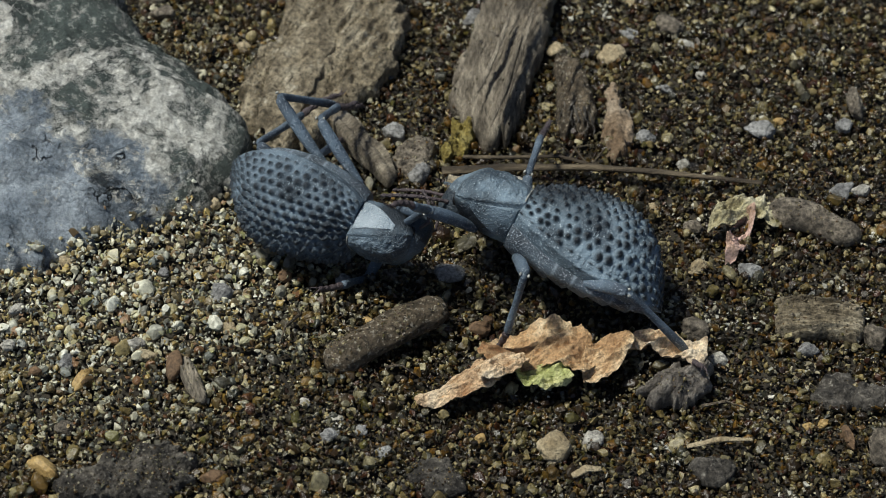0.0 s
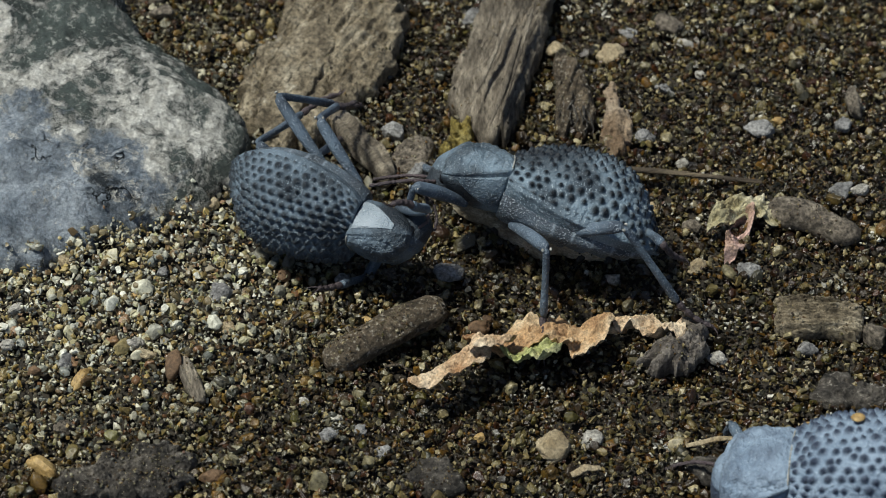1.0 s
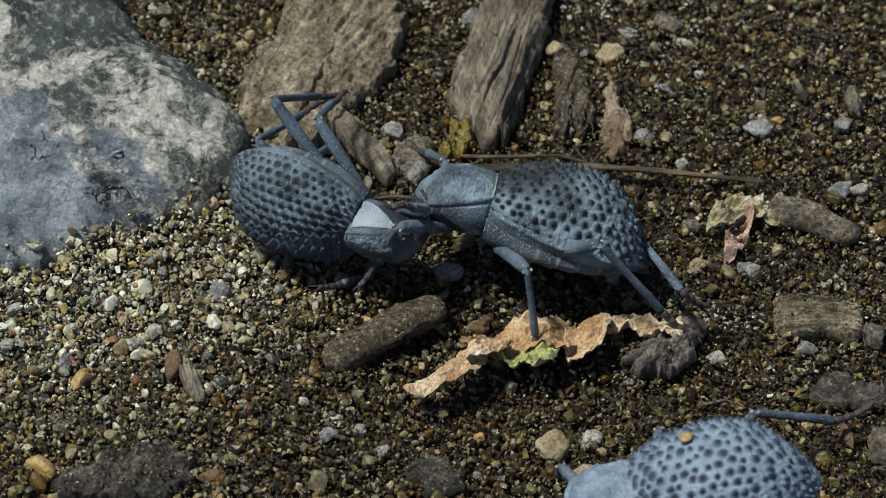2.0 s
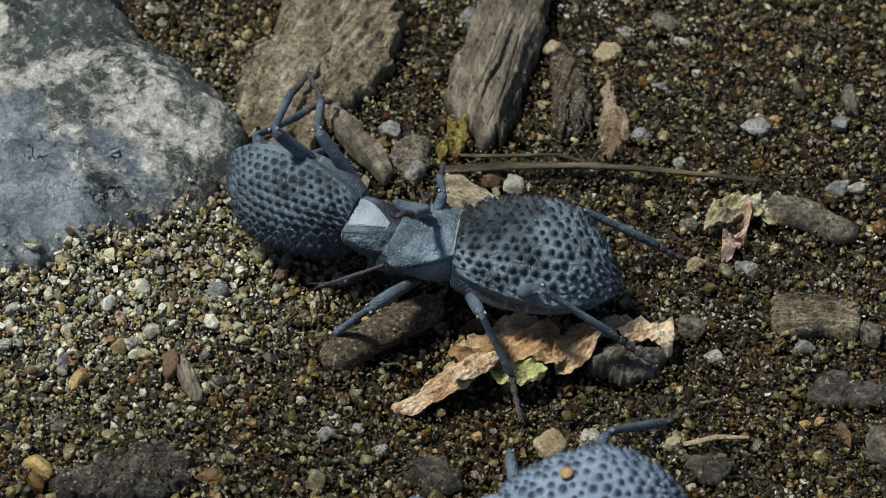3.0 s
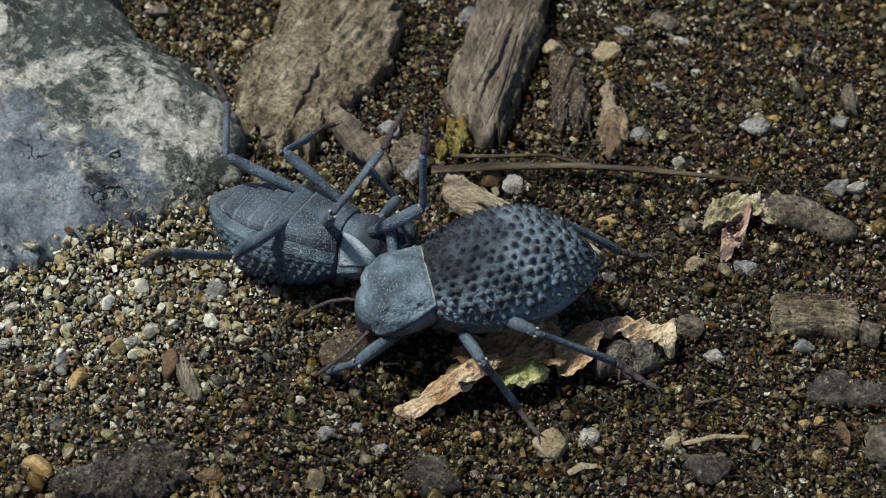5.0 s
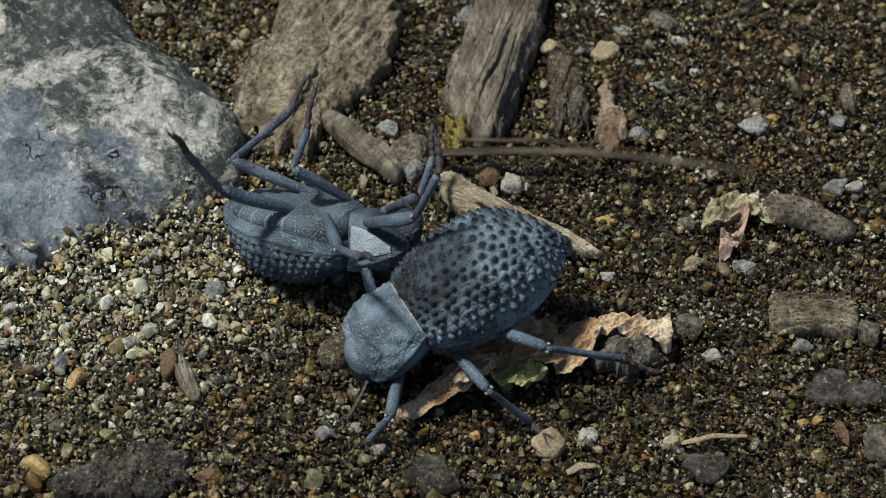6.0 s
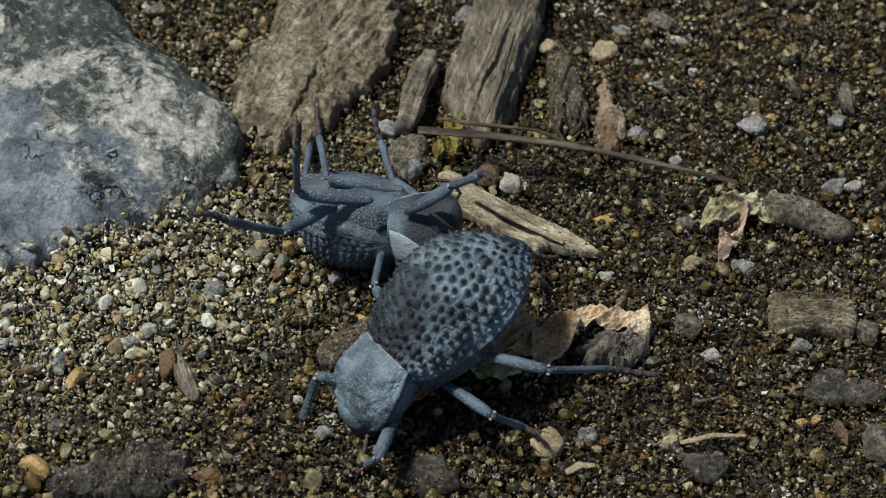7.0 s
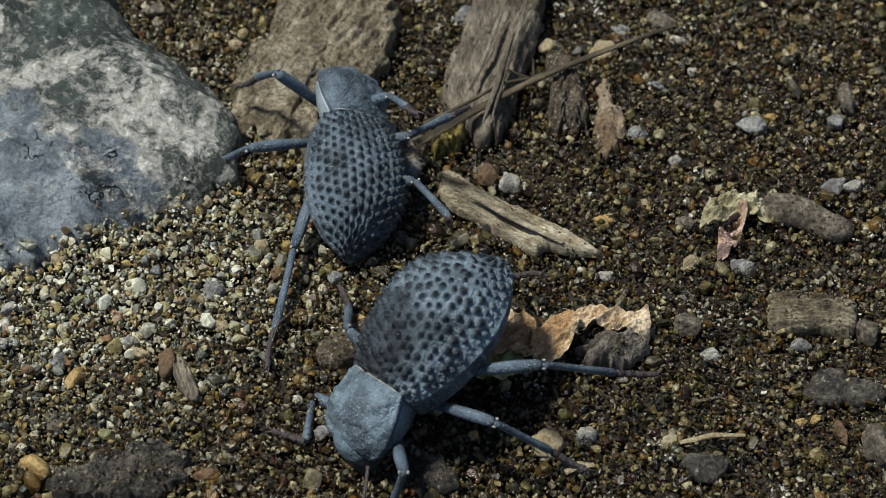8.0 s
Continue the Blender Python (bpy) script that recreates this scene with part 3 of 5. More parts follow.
def make_wood():
    """Chips of wood and bark lying on the sand; returns the loose one."""
    a = [(-13.5, 29.6), (-7.4, 31.1), (-4.2, 28.7), (-3.3, 25.4), (-4.4, 20.7), (-7.1, 16.3), (-10.2, 12.0), (-11.4, 10.1), (-12.8, 10.8), (-14.0, 10.3), (-15.3, 12.0), (-17.5, 14.5), (-17.5, 18.9), (-16.1, 21.7), (-14.4, 24.9)]
    flake = tagged(slab("bark_flake", a, 2.0, M_BARK, base=rest(a), slope=(0.02, 0.05), power=12, rough=0.6, rough_scale=0.3, rings=60, count=240, edge=1.3, seed=5, pits=0.3,
                grain=(60, 0.5, 0.5)), "broad grey-brown flake of weathered wood lying on sand", "wood chip", "wood chips")
    b = [(5.2, 31.1), (10.1, 31.1), (9.5, 26.0), (8.6, 21.4), (7.2, 16.5), (5.9, 12.5), (4.3, 10.7), (2.7, 12.5), (1.9, 14.2), (0.8, 15.4), (0.9, 19.1), (2.3, 23.1)]
    chip = tagged(slab("wood_chip", b, 2.2, M_CHIP, base=rest(b), slope=(0.0, 0.04), power=7, rough=0.4, rings=54, count=220, edge=1.1, seed=8, pits=0.12, grain=(68, 0.3, 0.2)),
           "long grey-brown wood chip with fibrous grain, on sand", "wood chip", "wood chips")
    part(slab("bark_layer", [(-15.5, 18.5), (-13.9, 22.3), (-12.3, 24.7), (-10.3, 25.5), (-9.7, 21.9), (-11.0, 17.8), (-12.8, 13.0), (-14.2, 11.4), (-16.0, 13.4)], 0.5, M_BARK, base=rest(a) + 1.75, slope=(0.02, 0.05), power=10, rough=0.25,
              rough_scale=0.5, rings=24, count=110, edge=1.4, seed=6, grain=(60, 0.6, 0.2)), flake, "paler raised layer of the flake")
    for line in ([(6.06, 24.24, 3.90), (4.75, 19.64, 3.60), (2.98, 14.91, 3.20)], [(8.07, 24.70, 3.80), (6.46, 18.36, 3.50), (4.89, 11.77, 3.00)], [(7.00, 21.42, 3.90), (5.43, 15.63, 3.50), (4.06, 11.01, 3.10)]):
        part(rod("fibre_strip", between(np.asarray(line), 40), [0.17 * (1 - abs(i / 19.5 - 1) ** 3) + 0.05 for i in range(40)], M_CHIP, 10, rough=0.6, flat=0.6, seed=line[0][0]), chip)
    c = [(9.9, 21.1), (11.6, 21.5), (12.7, 18.7), (13.4, 15.3), (13.0, 13.2), (12.0, 12.2), (11.3, 13.2), (10.5, 12.0), (9.9, 13.6), (10.1, 17.3)]
    scrap = tagged(slab("bark_piece", c, 2.0, M_TWIG, base=rest(c), power=4, rough=0.4, rough_scale=0.8, rings=30, count=120, edge=1.6, seed=12, grain=(75, 0.4, 0.5)),
           "dark fibrous scrap of bark with frayed end", "bark", "wood chips")
    frayed(scrap, rest(c))
    d = [(14.2, 18.2), (15.3, 18.6), (15.6, 16.2), (16.4, 14.8), (16.4, 12.5), (15.2, 9.6), (14.2, 10.2), (13.8, 13.1), (14.3, 15.5)]
    tagged(slab("husk", d, 1.2, M_TAN, base=rest(d), power=4, rough=0.5, rough_scale=0.7, pits=0.4, rings=34, count=130, edge=2.2, seed=14), "pale tan husk half buried in sand", "husk")
    e = [(27.3, 4.3), (28.9, 5.3), (31.3, 4.6), (33.2, 3.1), (34.9, 1.9), (34.9, 0.8), (33.3, 0.4), (30.6, 1.9), (28.5, 2.5)]
    tagged(slab("flat_stone", e, 1.5, M_DARKSTONE, base=rest(e), power=3, rough=0.3, rough_scale=0.4, pits=0.12, rings=26, count=110, seed=17), "flat grey-brown stone on the sand", "stone")
    f = [(27.5, -6.0), (29.4, -5.6), (33.1, -6.3), (34.0, -6.0), (34.5, -7.8), (33.9, -9.7), (31.4, -9.3), (28.2, -9.0), (27.3, -7.8)]
    tagged(slab("wood_block", f, 1.6, M_BARK, base=rest(f), power=8, rough=0.25, rings=44, count=200, edge=2.0, seed=20, grain=(-5, 0.22, 0.5)),
           "weathered block of wood with straight grain, half buried", "wood chip", "wood chips")
    g = [(-29.4, -24.9), (-26.9, -24.1), (-23.9, -22.9), (-20.9, -22.6), (-19.4, -23.2), (-19.8, -25.7), (-21.4, -27.0), (-26.2, -27.4), (-28.9, -26.6)]
    tagged(slab("bark_slab", g, 1.7, M_DARK, base=rest(g), power=5, rough=0.6, rough_scale=0.6, pits=0.45, rings=40, count=200, edge=2.6, seed=23, grain=(10, 0.7, 0.4)),
           "dark slab of bark sunk in the sand", "bark", "wood chips")
    h = [(-21.0, -14.1), (-20.1, -13.7), (-19.0, -15.7), (-18.5, -17.6), (-19.2, -17.8), (-20.3, -16.3)]
    tagged(slab("splinter", h, 0.9, M_CHIP, base=rest(h), power=5, rough=0.1, rings=14, count=60, edge=0.7, seed=26, grain=(-70, 0.4, 0.25)), "short grey splinter of wood", "splinter", "wood chips")
    h2 = [(-21.8, -14.0), (-20.9, -13.5), (-20.5, -14.7), (-21.2, -15.7), (-21.8, -15.4)]
    tagged(slab("leaf_scrap", h2, 0.5, M_RUST, base=rest(h2) + 0.4, slope=(0.2, 0.3), power=4, rough=0.15, rings=12, count=48, edge=0.8, seed=28), "curled rust-brown scrap of leaf", "leaf scrap")
    p = [(0.8, 7.9), (3.9, 5.5), (8.4, 2.6), (13.1, -0.6), (12.7, -1.3), (11.1, -1.0), (9.4, -0.6), (8.3, -1.2), (5.9, 0.6), (3.9, 2.3), (0.8, 4.6)]
    tagged(slab("pale_splinter", p, 1.25, M_SPLINTER, base=rest(p), power=11, rough=0.15, rough_scale=0.5, rings=60, count=300, edge=1.0, seed=54, grain=(-33, 0.17, 0.42)),
           "split length of pale weathered wood lying on sand", "splinter", "wood chips")
    q = between(np.asarray([(3.13, 3.83, 2.00), (5.47, 1.99, 2.10), (7.57, 0.68, 1.90), (10.60, -0.70, 1.20)]), 46)
    tagged(rod("wood_sliver", q, [0.34 - 0.22 * abs(i / 45 - 0.4) for i in range(46)], M_SPLINTER, 12, rough=0.3, flat=0.6, seed=8), "thin sliver split from pale wood", "splinter", "wood chips")
    k = between(np.asarray([(-9.07, -13.10, 1.30), (-6.52, -11.45, 1.60), (-3.37, -9.40, 1.70), (-0.09, -7.33, 1.30)]), 70)
    rad = [1.44 * (1 + 0.04 * math.sin(i * 0.19)) * min(1.0, 0.7 + 0.06 * i, 0.7 + 0.06 * (69 - i)) for i in range(70)]
    twig = tagged(rod("twig_length", k, rad, M_TWIG, 40, rough=0.1, flat=0.95, seed=3), "thick brown length of twig with rough bark", "twig")
    for e, d in ((k[0], k[0] - k[3]), (k[-1], k[-1] - k[-4])):
        d = d / np.linalg.norm(d)
        part(rod("broken_end", between(np.asarray([e - d * 0.5, e + d * 0.12, e + d * 0.3]), 8), [0.98, 0.98, 0.97, 0.96, 0.93, 0.85, 0.65, 0.3], M_TWIG, 24, rough=0.3, flat=0.9, seed=6), twig, "rough broken end of the twig")
    s = [(-4.6, 9.3), (-3.4, 11.6), (-1.7, 12.5), (-0.6, 11.3), (-1.6, 8.7), (-3.1, 8.0)]
    tagged(slab("bark_crumb", s, 1.3, M_DARKSTONE, base=rest(s), power=4, rough=0.3, rough_scale=0.8, rings=16, count=64, edge=1.0, seed=33), "dark brown crumb of bark beside the flakes", "bark", "wood chips")
    l = [(0.8, 13.9), (1.5, 14.8), (2.5, 13.9), (2.6, 11.9), (1.4, 10.1), (0.1, 9.5), (-0.2, 10.6), (0.6, 11.6)]
    tagged(slab("lichen", l, 1.2, M_LICHEN, base=rest(l) + 0.4, power=3, rough=0.8, rough_scale=1.0, pits=0.6, rings=40, count=150, edge=3.0, seed=36), "crumbly tuft of yellow lichen against the wood chip", "lichen")
    for px, r, sd in (((-0.83, -23.41), 2.6, 41), ((21.01, -22.61), 1.7, 44), ((31.62, -14.66), 2.2, 47), ((5.75, 2.23), 1.4, 49), ((34.04, -15.22), 1.6, 52)):
        ring = [(px[0] + r * math.cos(t) * (1 + 0.25 * math.sin(3 * t + sd)), px[1] + r * 0.8 * math.sin(t)) for t in np.linspace(0, 2 * math.pi, 11, endpoint=False)]
        tagged(slab("soil_crumb", ring, 0.9, M_DARK, base=rest(ring) - 0.1, power=3, rough=0.5, rough_scale=0.9, rings=18, count=72, edge=1.4, seed=sd), "dark crumb of soil", "soil crumb", "soil crumbs")


def make_rootlets():
    for line in ([(-4.6, -13.2), (-3.4, -12.9), (-2.4, -13.4), (-1.6, -13.1)], [(-11.5, -8.5), (-12.6, -10.4), (-13.0, -12.2)], [(10.8, 9.4), (11.5, 10.6), (12.9, 11.3)], [(20.5, -16.5), (22.4, -16.1), (24.0, -16.6)]):
        pts = between([(x, y, ground_height(x, y) + 0.75 + 0.3 * math.sin(i * 1.7)) for i, (x, y) in enumerate(line)], 24)
        tagged(rod("rootlet", pts, [0.15 - 0.004 * i for i in range(24)], M_TWIG, 7, rough=0.4, seed=line[0][0]), "thin dark rootlet lying on the sand", "rootlet", "rootlets")


def frayed(scrap, base):
    """Loose fibres at the torn lower end of the bark."""
    rng = np.random.default_rng(31)
    for i in range(16):
        a = np.array((*(11.57, 15.23), base + 1.0)) + np.array((rng.uniform(-1.2, 1.2), rng.uniform(-0.4, 0.8), rng.uniform(-0.3, 0.6)))
        b = a + np.array((rng.uniform(-0.9, 1.3), rng.uniform(-2.6, -1.4), rng.uniform(-0.5, 0.9)))
        c = b + np.array((rng.uniform(-0.6, 0.6), rng.uniform(-0.9, -0.2), rng.uniform(-0.7, 0.2)))
        part(rod("fibre", between(np.asarray([a, (a + b) / 2 + (0, 0, 0.3), b, c]), 12), [0.12 - 0.007 * k for k in range(12)], M_DARK, 6, rough=0.3), scrap)


def make_petal():
    root = tagged(new("wilted_petal"), "wilted yellow-green petal with a pink curled end", "petal")
    a = [(22.2, 2.0), (23.4, 3.9), (25.1, 4.9), (26.8, 5.0), (27.5, 3.6), (26.8, 2.4), (25.4, 2.8), (24.0, 1.9), (22.9, 1.4)]
    part(slab("blade", a, 1, M_PETAL, base=rest(a), lift=1.1, slope=(-0.05, 0.1), thickness=0.2, crease=1.7, rough=0.9, rough_scale=0.5, rings=30, count=130, edge=1.8, seed=60, fold=(0.5, 1.3, 0.9, 1.0)), root)
    b = [(24.3, 2.2), (25.1, 3.3), (26.3, 3.4), (25.8, 1.4), (24.5, -1.2), (23.6, -1.4), (23.7, 0.5)]
    part(slab("curl", b, 1, M_PINK, base=rest(b), lift=1.0, slope=(0.0, 0.12), crease=1.6, thickness=0.25, rough=0.6, rough_scale=0.7, rings=28, count=110, edge=1.2, seed=63, fold=(0.35, 1.6, 0.4, 2.0)), root, "pink curled petal end")
    c = [(26.8, 4.7), (28.1, 4.2), (28.5, 2.5), (27.7, 1.5), (27.0, 2.7)]
    part(slab("tip", c, 1, M_PETAL, base=rest(c), lift=0.8, crease=0.8, thickness=0.2, rough=0.4, rings=14, count=56, edge=1.2, seed=66, fold=(0.3, 1.5, 0.9, 0.0)), root)


STONES = {"grey": (M_GREYSTONE, "smooth grey pebble on the sand"), "ochre": (M_OCHRE, "small ochre yellow pebble on the sand"), "white": (M_WHITE, "pale whitish pebble on the sand"),
          "dark": (M_DARKSTONE, "dark brown-grey pebble on the sand"), "cream": (M_CREAM, "rough cream-coloured pebble on the sand"), "rust": (M_RUST, "rusty brown pebble on the sand")}


def make_pebble(kind, at, length, breadth, turn=0.0, seed=1):
    rng = np.random.default_rng(seed)
    v, f = stone_shape(rng, 4, 0.42, 6, 0.6)
    v = v * np.array((length / 2, breadth / 2, 0.42 * (length + breadth) / 2))
    c, s = math.cos(radians(turn)), math.sin(radians(turn))
    v = v @ np.array(((c, s, 0), (-s, c, 0), (0, 0, 1)))
    h = ground_height(at[0], at[1])
    v = v + np.array((at[0], at[1], h + 0.12 * breadth))
    mat, label = STONES[kind]
    ob = solid("pebble", v, [tuple(t) for t in f], mat)
    return tagged(ob, label, "pebble", "pebbles on the sand")


def make_pebbles():
    spots = {
        "grey": (((-17.91, -6.64), 2.0, 1.7, 20), ((-29.82, -13.65), 1.6, 1.2, 70), ((25.60, -2.39), 2.2, 1.8, 0), ((27.58, 13.42), 2.4, 1.7, -10), ((17.47, 12.81), 1.7, 1.5, 0), ((-4.13, 13.28), 2.3, 1.7, -15),
                 ((-2.03, 8.41), 2.5, 2.0, 10), ((16.75, 25.45), 1.7, 1.2, -30), ((2.76, 27.33), 2.5, 2.2, 20), ((-6.39, -19.81), 1.2, 1.0, 0), ((-8.89, -20.62), 1.3, 1.1, 0), ((-4.76, -21.59), 1.5, 1.2, 30),
                 ((33.91, 6.48), 2.0, 1.8, 0), ((0.52, -2.51), 2.5, 2.0, 0), ((-22.78, -4.50), 1.1, 0.9, 0), ((34.86, 13.88), 1.6, 1.4, 0), ((19.77, 18.64), 1.6, 0.9, -20), ((-8.36, -3.60), 1.3, 1.1, 40), ((29.52, -10.56), 1.8, 1.4, 0)),
        "white": (((-24.43, -12.00), 1.9, 1.2, 0), ((-34.49, -8.18), 1.4, 0.9, 35), ((11.80, -19.75), 1.8, 1.9, 0), ((21.84, 23.88), 1.6, 1.1, -25), ((22.16, -11.25), 1.7, 1.1, -15), ((35.55, 6.48), 2.0, 1.0, 10), ((6.46, 6.60), 1.8, 2.2, 30),
                  ((14.08, -3.11), 1.3, 1.0, 0), ((20.84, 10.11), 1.1, 1.0, 0), ((-10.77, -17.56), 0.9, 0.8, 0), ((-8.19, -18.83), 0.8, 0.6, 0), ((-28.07, -5.28), 1.1, 0.8, 20), ((22.87, 20.23), 0.9, 0.8, 0), ((-34.78, -11.83), 1.2, 0.9, 0)),
        "ochre": (((-28.42, -15.62), 2.0, 1.2, 60), ((-30.61, -23.83), 2.4, 1.7, -40), ((-24.69, -6.88), 0.9, 0.9, 0), ((28.82, -18.11), 0.9, 0.8, 0), ((30.10, -17.78), 1.0, 0.8, 20), ((14.00, 2.74), 1.9, 1.2, -10), ((-6.17, -8.06), 1.2, 0.7, -20), ((29.40, 14.49), 1.2, 0.8, 0), ((2.93, -19.37), 1.0, 0.8, 0)),
        "cream": (((8.89, -20.62), 3.0, 2.6, 20), ((-23.40, -13.08), 1.7, 0.8, -5), ((-30.78, -3.60), 1.6, 1.5, 0), ((17.93, 4.94), 1.2, 1.0, -40), ((21.24, -1.66), 1.7, 1.2, 40), ((-17.94, 23.88), 1.3, 1.2, 0), ((17.29, 29.22), 2.0, 1.3, 0), ((10.17, 23.18), 1.9, 1.5, 0), ((-19.02, 3.05), 1.1, 0.9, 0), ((-14.40, -1.29), 1.5, 1.4, 0), ((15.21, 22.82), 2.6, 1.8, 0), ((-17.33, -10.39), 1.4, 1.2, 0)),
        "dark": (((-25.23, 26.60), 2.0, 1.4, 0), ((20.44, -8.23), 2.4, 1.9, 0), ((35.09, -9.40), 2.2, 2.6, 0), ((36.09, 16.24), 1.3, 3.4, 10), ((34.44, -20.46), 2.4, 4.2, 0), ((-29.45, -19.92), 1.6, 1.4, 0), ((20.47, 26.39), 2.6, 2.2, 0), ((21.15, 2.80), 1.9, 1.3, -25), ((-4.40, -2.81), 1.6, 1.2, 0), ((-3.03, 1.30), 1.6, 1.2, 10), ((-19.67, -20.19), 1.2, 1.0, 0), ((-26.38, 28.34), 2.4, 1.0, 10)),
        "rust": (((3.04, -8.12), 2.2, 1.7, 0), ((-17.63, -24.79), 1.8, 1.3, 0), ((-29.83, -6.29), 1.2, 0.9, 0), ((4.54, 7.63), 2.2, 1.9, 0), ((-13.02, -4.02), 1.2, 1.1, 0), ((31.81, -19.37), 1.0, 2.6, 12), ((3.74, -7.18), 1.0, 0.9, 0), ((-32.21, -14.66), 1.2, 1.0, 0)),
    }
    seed = 100
    for kind, rows in spots.items():
        for at, length, breadth, turn in rows:
            seed += 1
            make_pebble(kind, at, length, breadth, turn, seed)
    for a, b, r in (((19.03, -20.62, 0.60), (24.26, -19.89, 0.50), 0.26), ((9.98, -23.33, 0.50), (12.27, -22.76, 0.60), 0.36)):
        pts = between(np.asarray([a, (np.asarray(a) + np.asarray(b)) / 2 + np.array((0, 0.15, 0.25)), b]), 26)
        tagged(rod("white_splinter", pts, [r * (1 - 0.7 * abs(i / 25 - 0.45)) for i in range(26)], M_CREAM, 10, rough=0.35, flat=0.5), "thin bleached white splinter on the sand", "splinter", "wood chips")


# ---------------------------------------------------------------- litter that the beetles push about (each built round its own middle)
def centred(ob, c):
    """Moves the mesh so that c (millimetres) is its origin, and leaves the object there."""
    ob.data.transform(Matrix.Translation(Vector(c) * -MM))
    ob.location = Vector(c) * MM
    return ob


def make_leaf():
    """Crumpled dry leaf: a tongue, a hollow blade with a green patch, a torn lobe and a tail."""
    root = tagged(new("dry_leaf"), "crumpled dry leaf, peach and cream with a green patch", "leaf")
    middle = np.array((*(5.27, -12.68), 0.0))
    root.location = Vector(middle) * MM
    pieces = (("tongue", [(-4.2, -17.2), (-2.2, -15.4), (0.3, -13.4), (2.1, -12.6), (2.6, -13.8), (2.2, -15.4), (0.3, -16.2), (-1.7, -17.2)], M_LEAF_PALE, 1.0, (0.03, 0.12), 70, (0.35, 0.5, 1.8, 0.5)),
              ("blade", [(0.3, -12.6), (2.1, -10.3), (4.4, -8.7), (7.1, -8.6), (9.2, -9.7), (10.0, -11.4), (9.3, -13.7), (6.6, -13.2), (3.9, -13.4), (2.1, -13.7)], M_LEAF, 1.3, (0.02, 0.06), 73, (0.4, 0.7, 1.0, 2.0)),
              ("green_patch", [(3.2, -14.0), (5.0, -12.9), (6.6, -12.6), (7.9, -13.4), (8.3, -14.6), (6.8, -15.5), (4.8, -15.1)], M_LEAF_GREEN, 1.5, (0.0, -0.1), 76, (0.25, 0.9, 1.1, 0.2)),
              ("flap", [(0.7, -15.4), (1.7, -13.7), (3.7, -12.6), (4.7, -13.4), (3.4, -15.0), (1.8, -15.9)], M_LEAF_PALE, 2.3, (0.0, 0.1), 77, (0.25, 0.9, 1.1, 0.2)),
              ("lobe", [(9.1, -11.0), (10.8, -9.6), (12.4, -9.7), (12.6, -11.3), (11.3, -13.4), (9.7, -14.2), (8.9, -13.2)], M_LEAF, 1.6, (0.05, 0.1), 79, (0.4, 0.9, 0.8, 3.0)),
              ("tail", [(12.7, -8.8), (14.9, -8.7), (17.4, -9.1), (18.6, -8.7), (18.6, -10.6), (17.9, -11.9), (16.2, -11.0), (14.2, -10.6), (12.8, -10.3)], M_LEAF_PALE, 1.2, (-0.02, 0.1), 82, (0.4, 0.8, 1.2, 1.0)))
    for name, out, mat, lift, slope, seed, fold in pieces:
        ob = slab(name, out, 1, mat, base=0.0, lift=lift, slope=slope, thickness=0.24, rough=0.7, rough_scale=0.4, rings=44, count=200, edge=0.9, crease=1.15, seed=seed, fold=fold)
        ob.data.transform(Matrix.Translation(Vector(middle) * -MM))
        part(ob, root, "green inner patch of the leaf" if "green" in name else "")
    stalk = rod("stalk", between(np.asarray([(9.80, -11.32, 1.20), (11.63, -10.48, 1.60), (13.74, -9.59, 1.20)]), 20), [0.35] * 20, M_LEAF, 10, rough=0.4)
    stalk.data.transform(Matrix.Translation(Vector(middle) * -MM))
    part(stalk, root)
    return root


def make_clod():
    c = (14.59, -12.28)
    ring = [(c[0] + 3.0 * math.cos(t) * (1 + 0.14 * math.sin(3 * t)), c[1] + 1.85 * math.sin(t)) for t in np.linspace(0, 2 * math.pi, 12, endpoint=False)]
    ob = slab("bark_clod", ring, 1.7, M_CLOD, base=0.0, power=2.4, rough=0.8, rough_scale=0.45, pits=0.4, rings=44, count=170, edge=4.5, seed=90, grain=(20, 0.7, 0.35))
    adhering_grit(centred(ob, (*c, 0.0)), 70, 99)
    return tagged(ob, "charred-looking dark clod of bark", "bark")


def make_straw():
    """A stalk with a thinner strand beside it, built along +x from its held end."""
    root = tagged(new("straw"), "long dry straw-brown stalk with a loose strand", "straw")
    main = between(np.asarray([(0, 0, 0.0), (6, 0.25, 0.25), (12.5, 0.35, 0.2), (19, -0.1, 0.1), (27.2, -1.0, -0.1)]), 90)
    part(rod("stalk", main, [0.38 - 0.14 * i / 89 + 0.08 * (abs(i - 42) < 3) for i in range(90)], M_STRAW, 12, rough=0.35, flat=0.6), root)
    side = between(np.asarray([(1.8, 1.5, 0.1), (6, 1.2, 0.4), (10, 1.3, 0.5), (12.4, 0.6, 0.35)]), 40)
    part(rod("strand", side, [0.16] * 40, M_STRAW, 8, rough=0.3), root, "thin loose strand of straw")
    for a, b in (((12.4, 0.6, 0.3), (11.2, 2.4, 0.6)), ((12.6, 0.3, 0.3), (13.9, 2.2, 0.5))):
        part(rod("fibre", between(np.asarray([a, b]), 12), [0.09] * 12, M_STRAW, 6, rough=0.2), root, "hair-thin fibre")
    return root


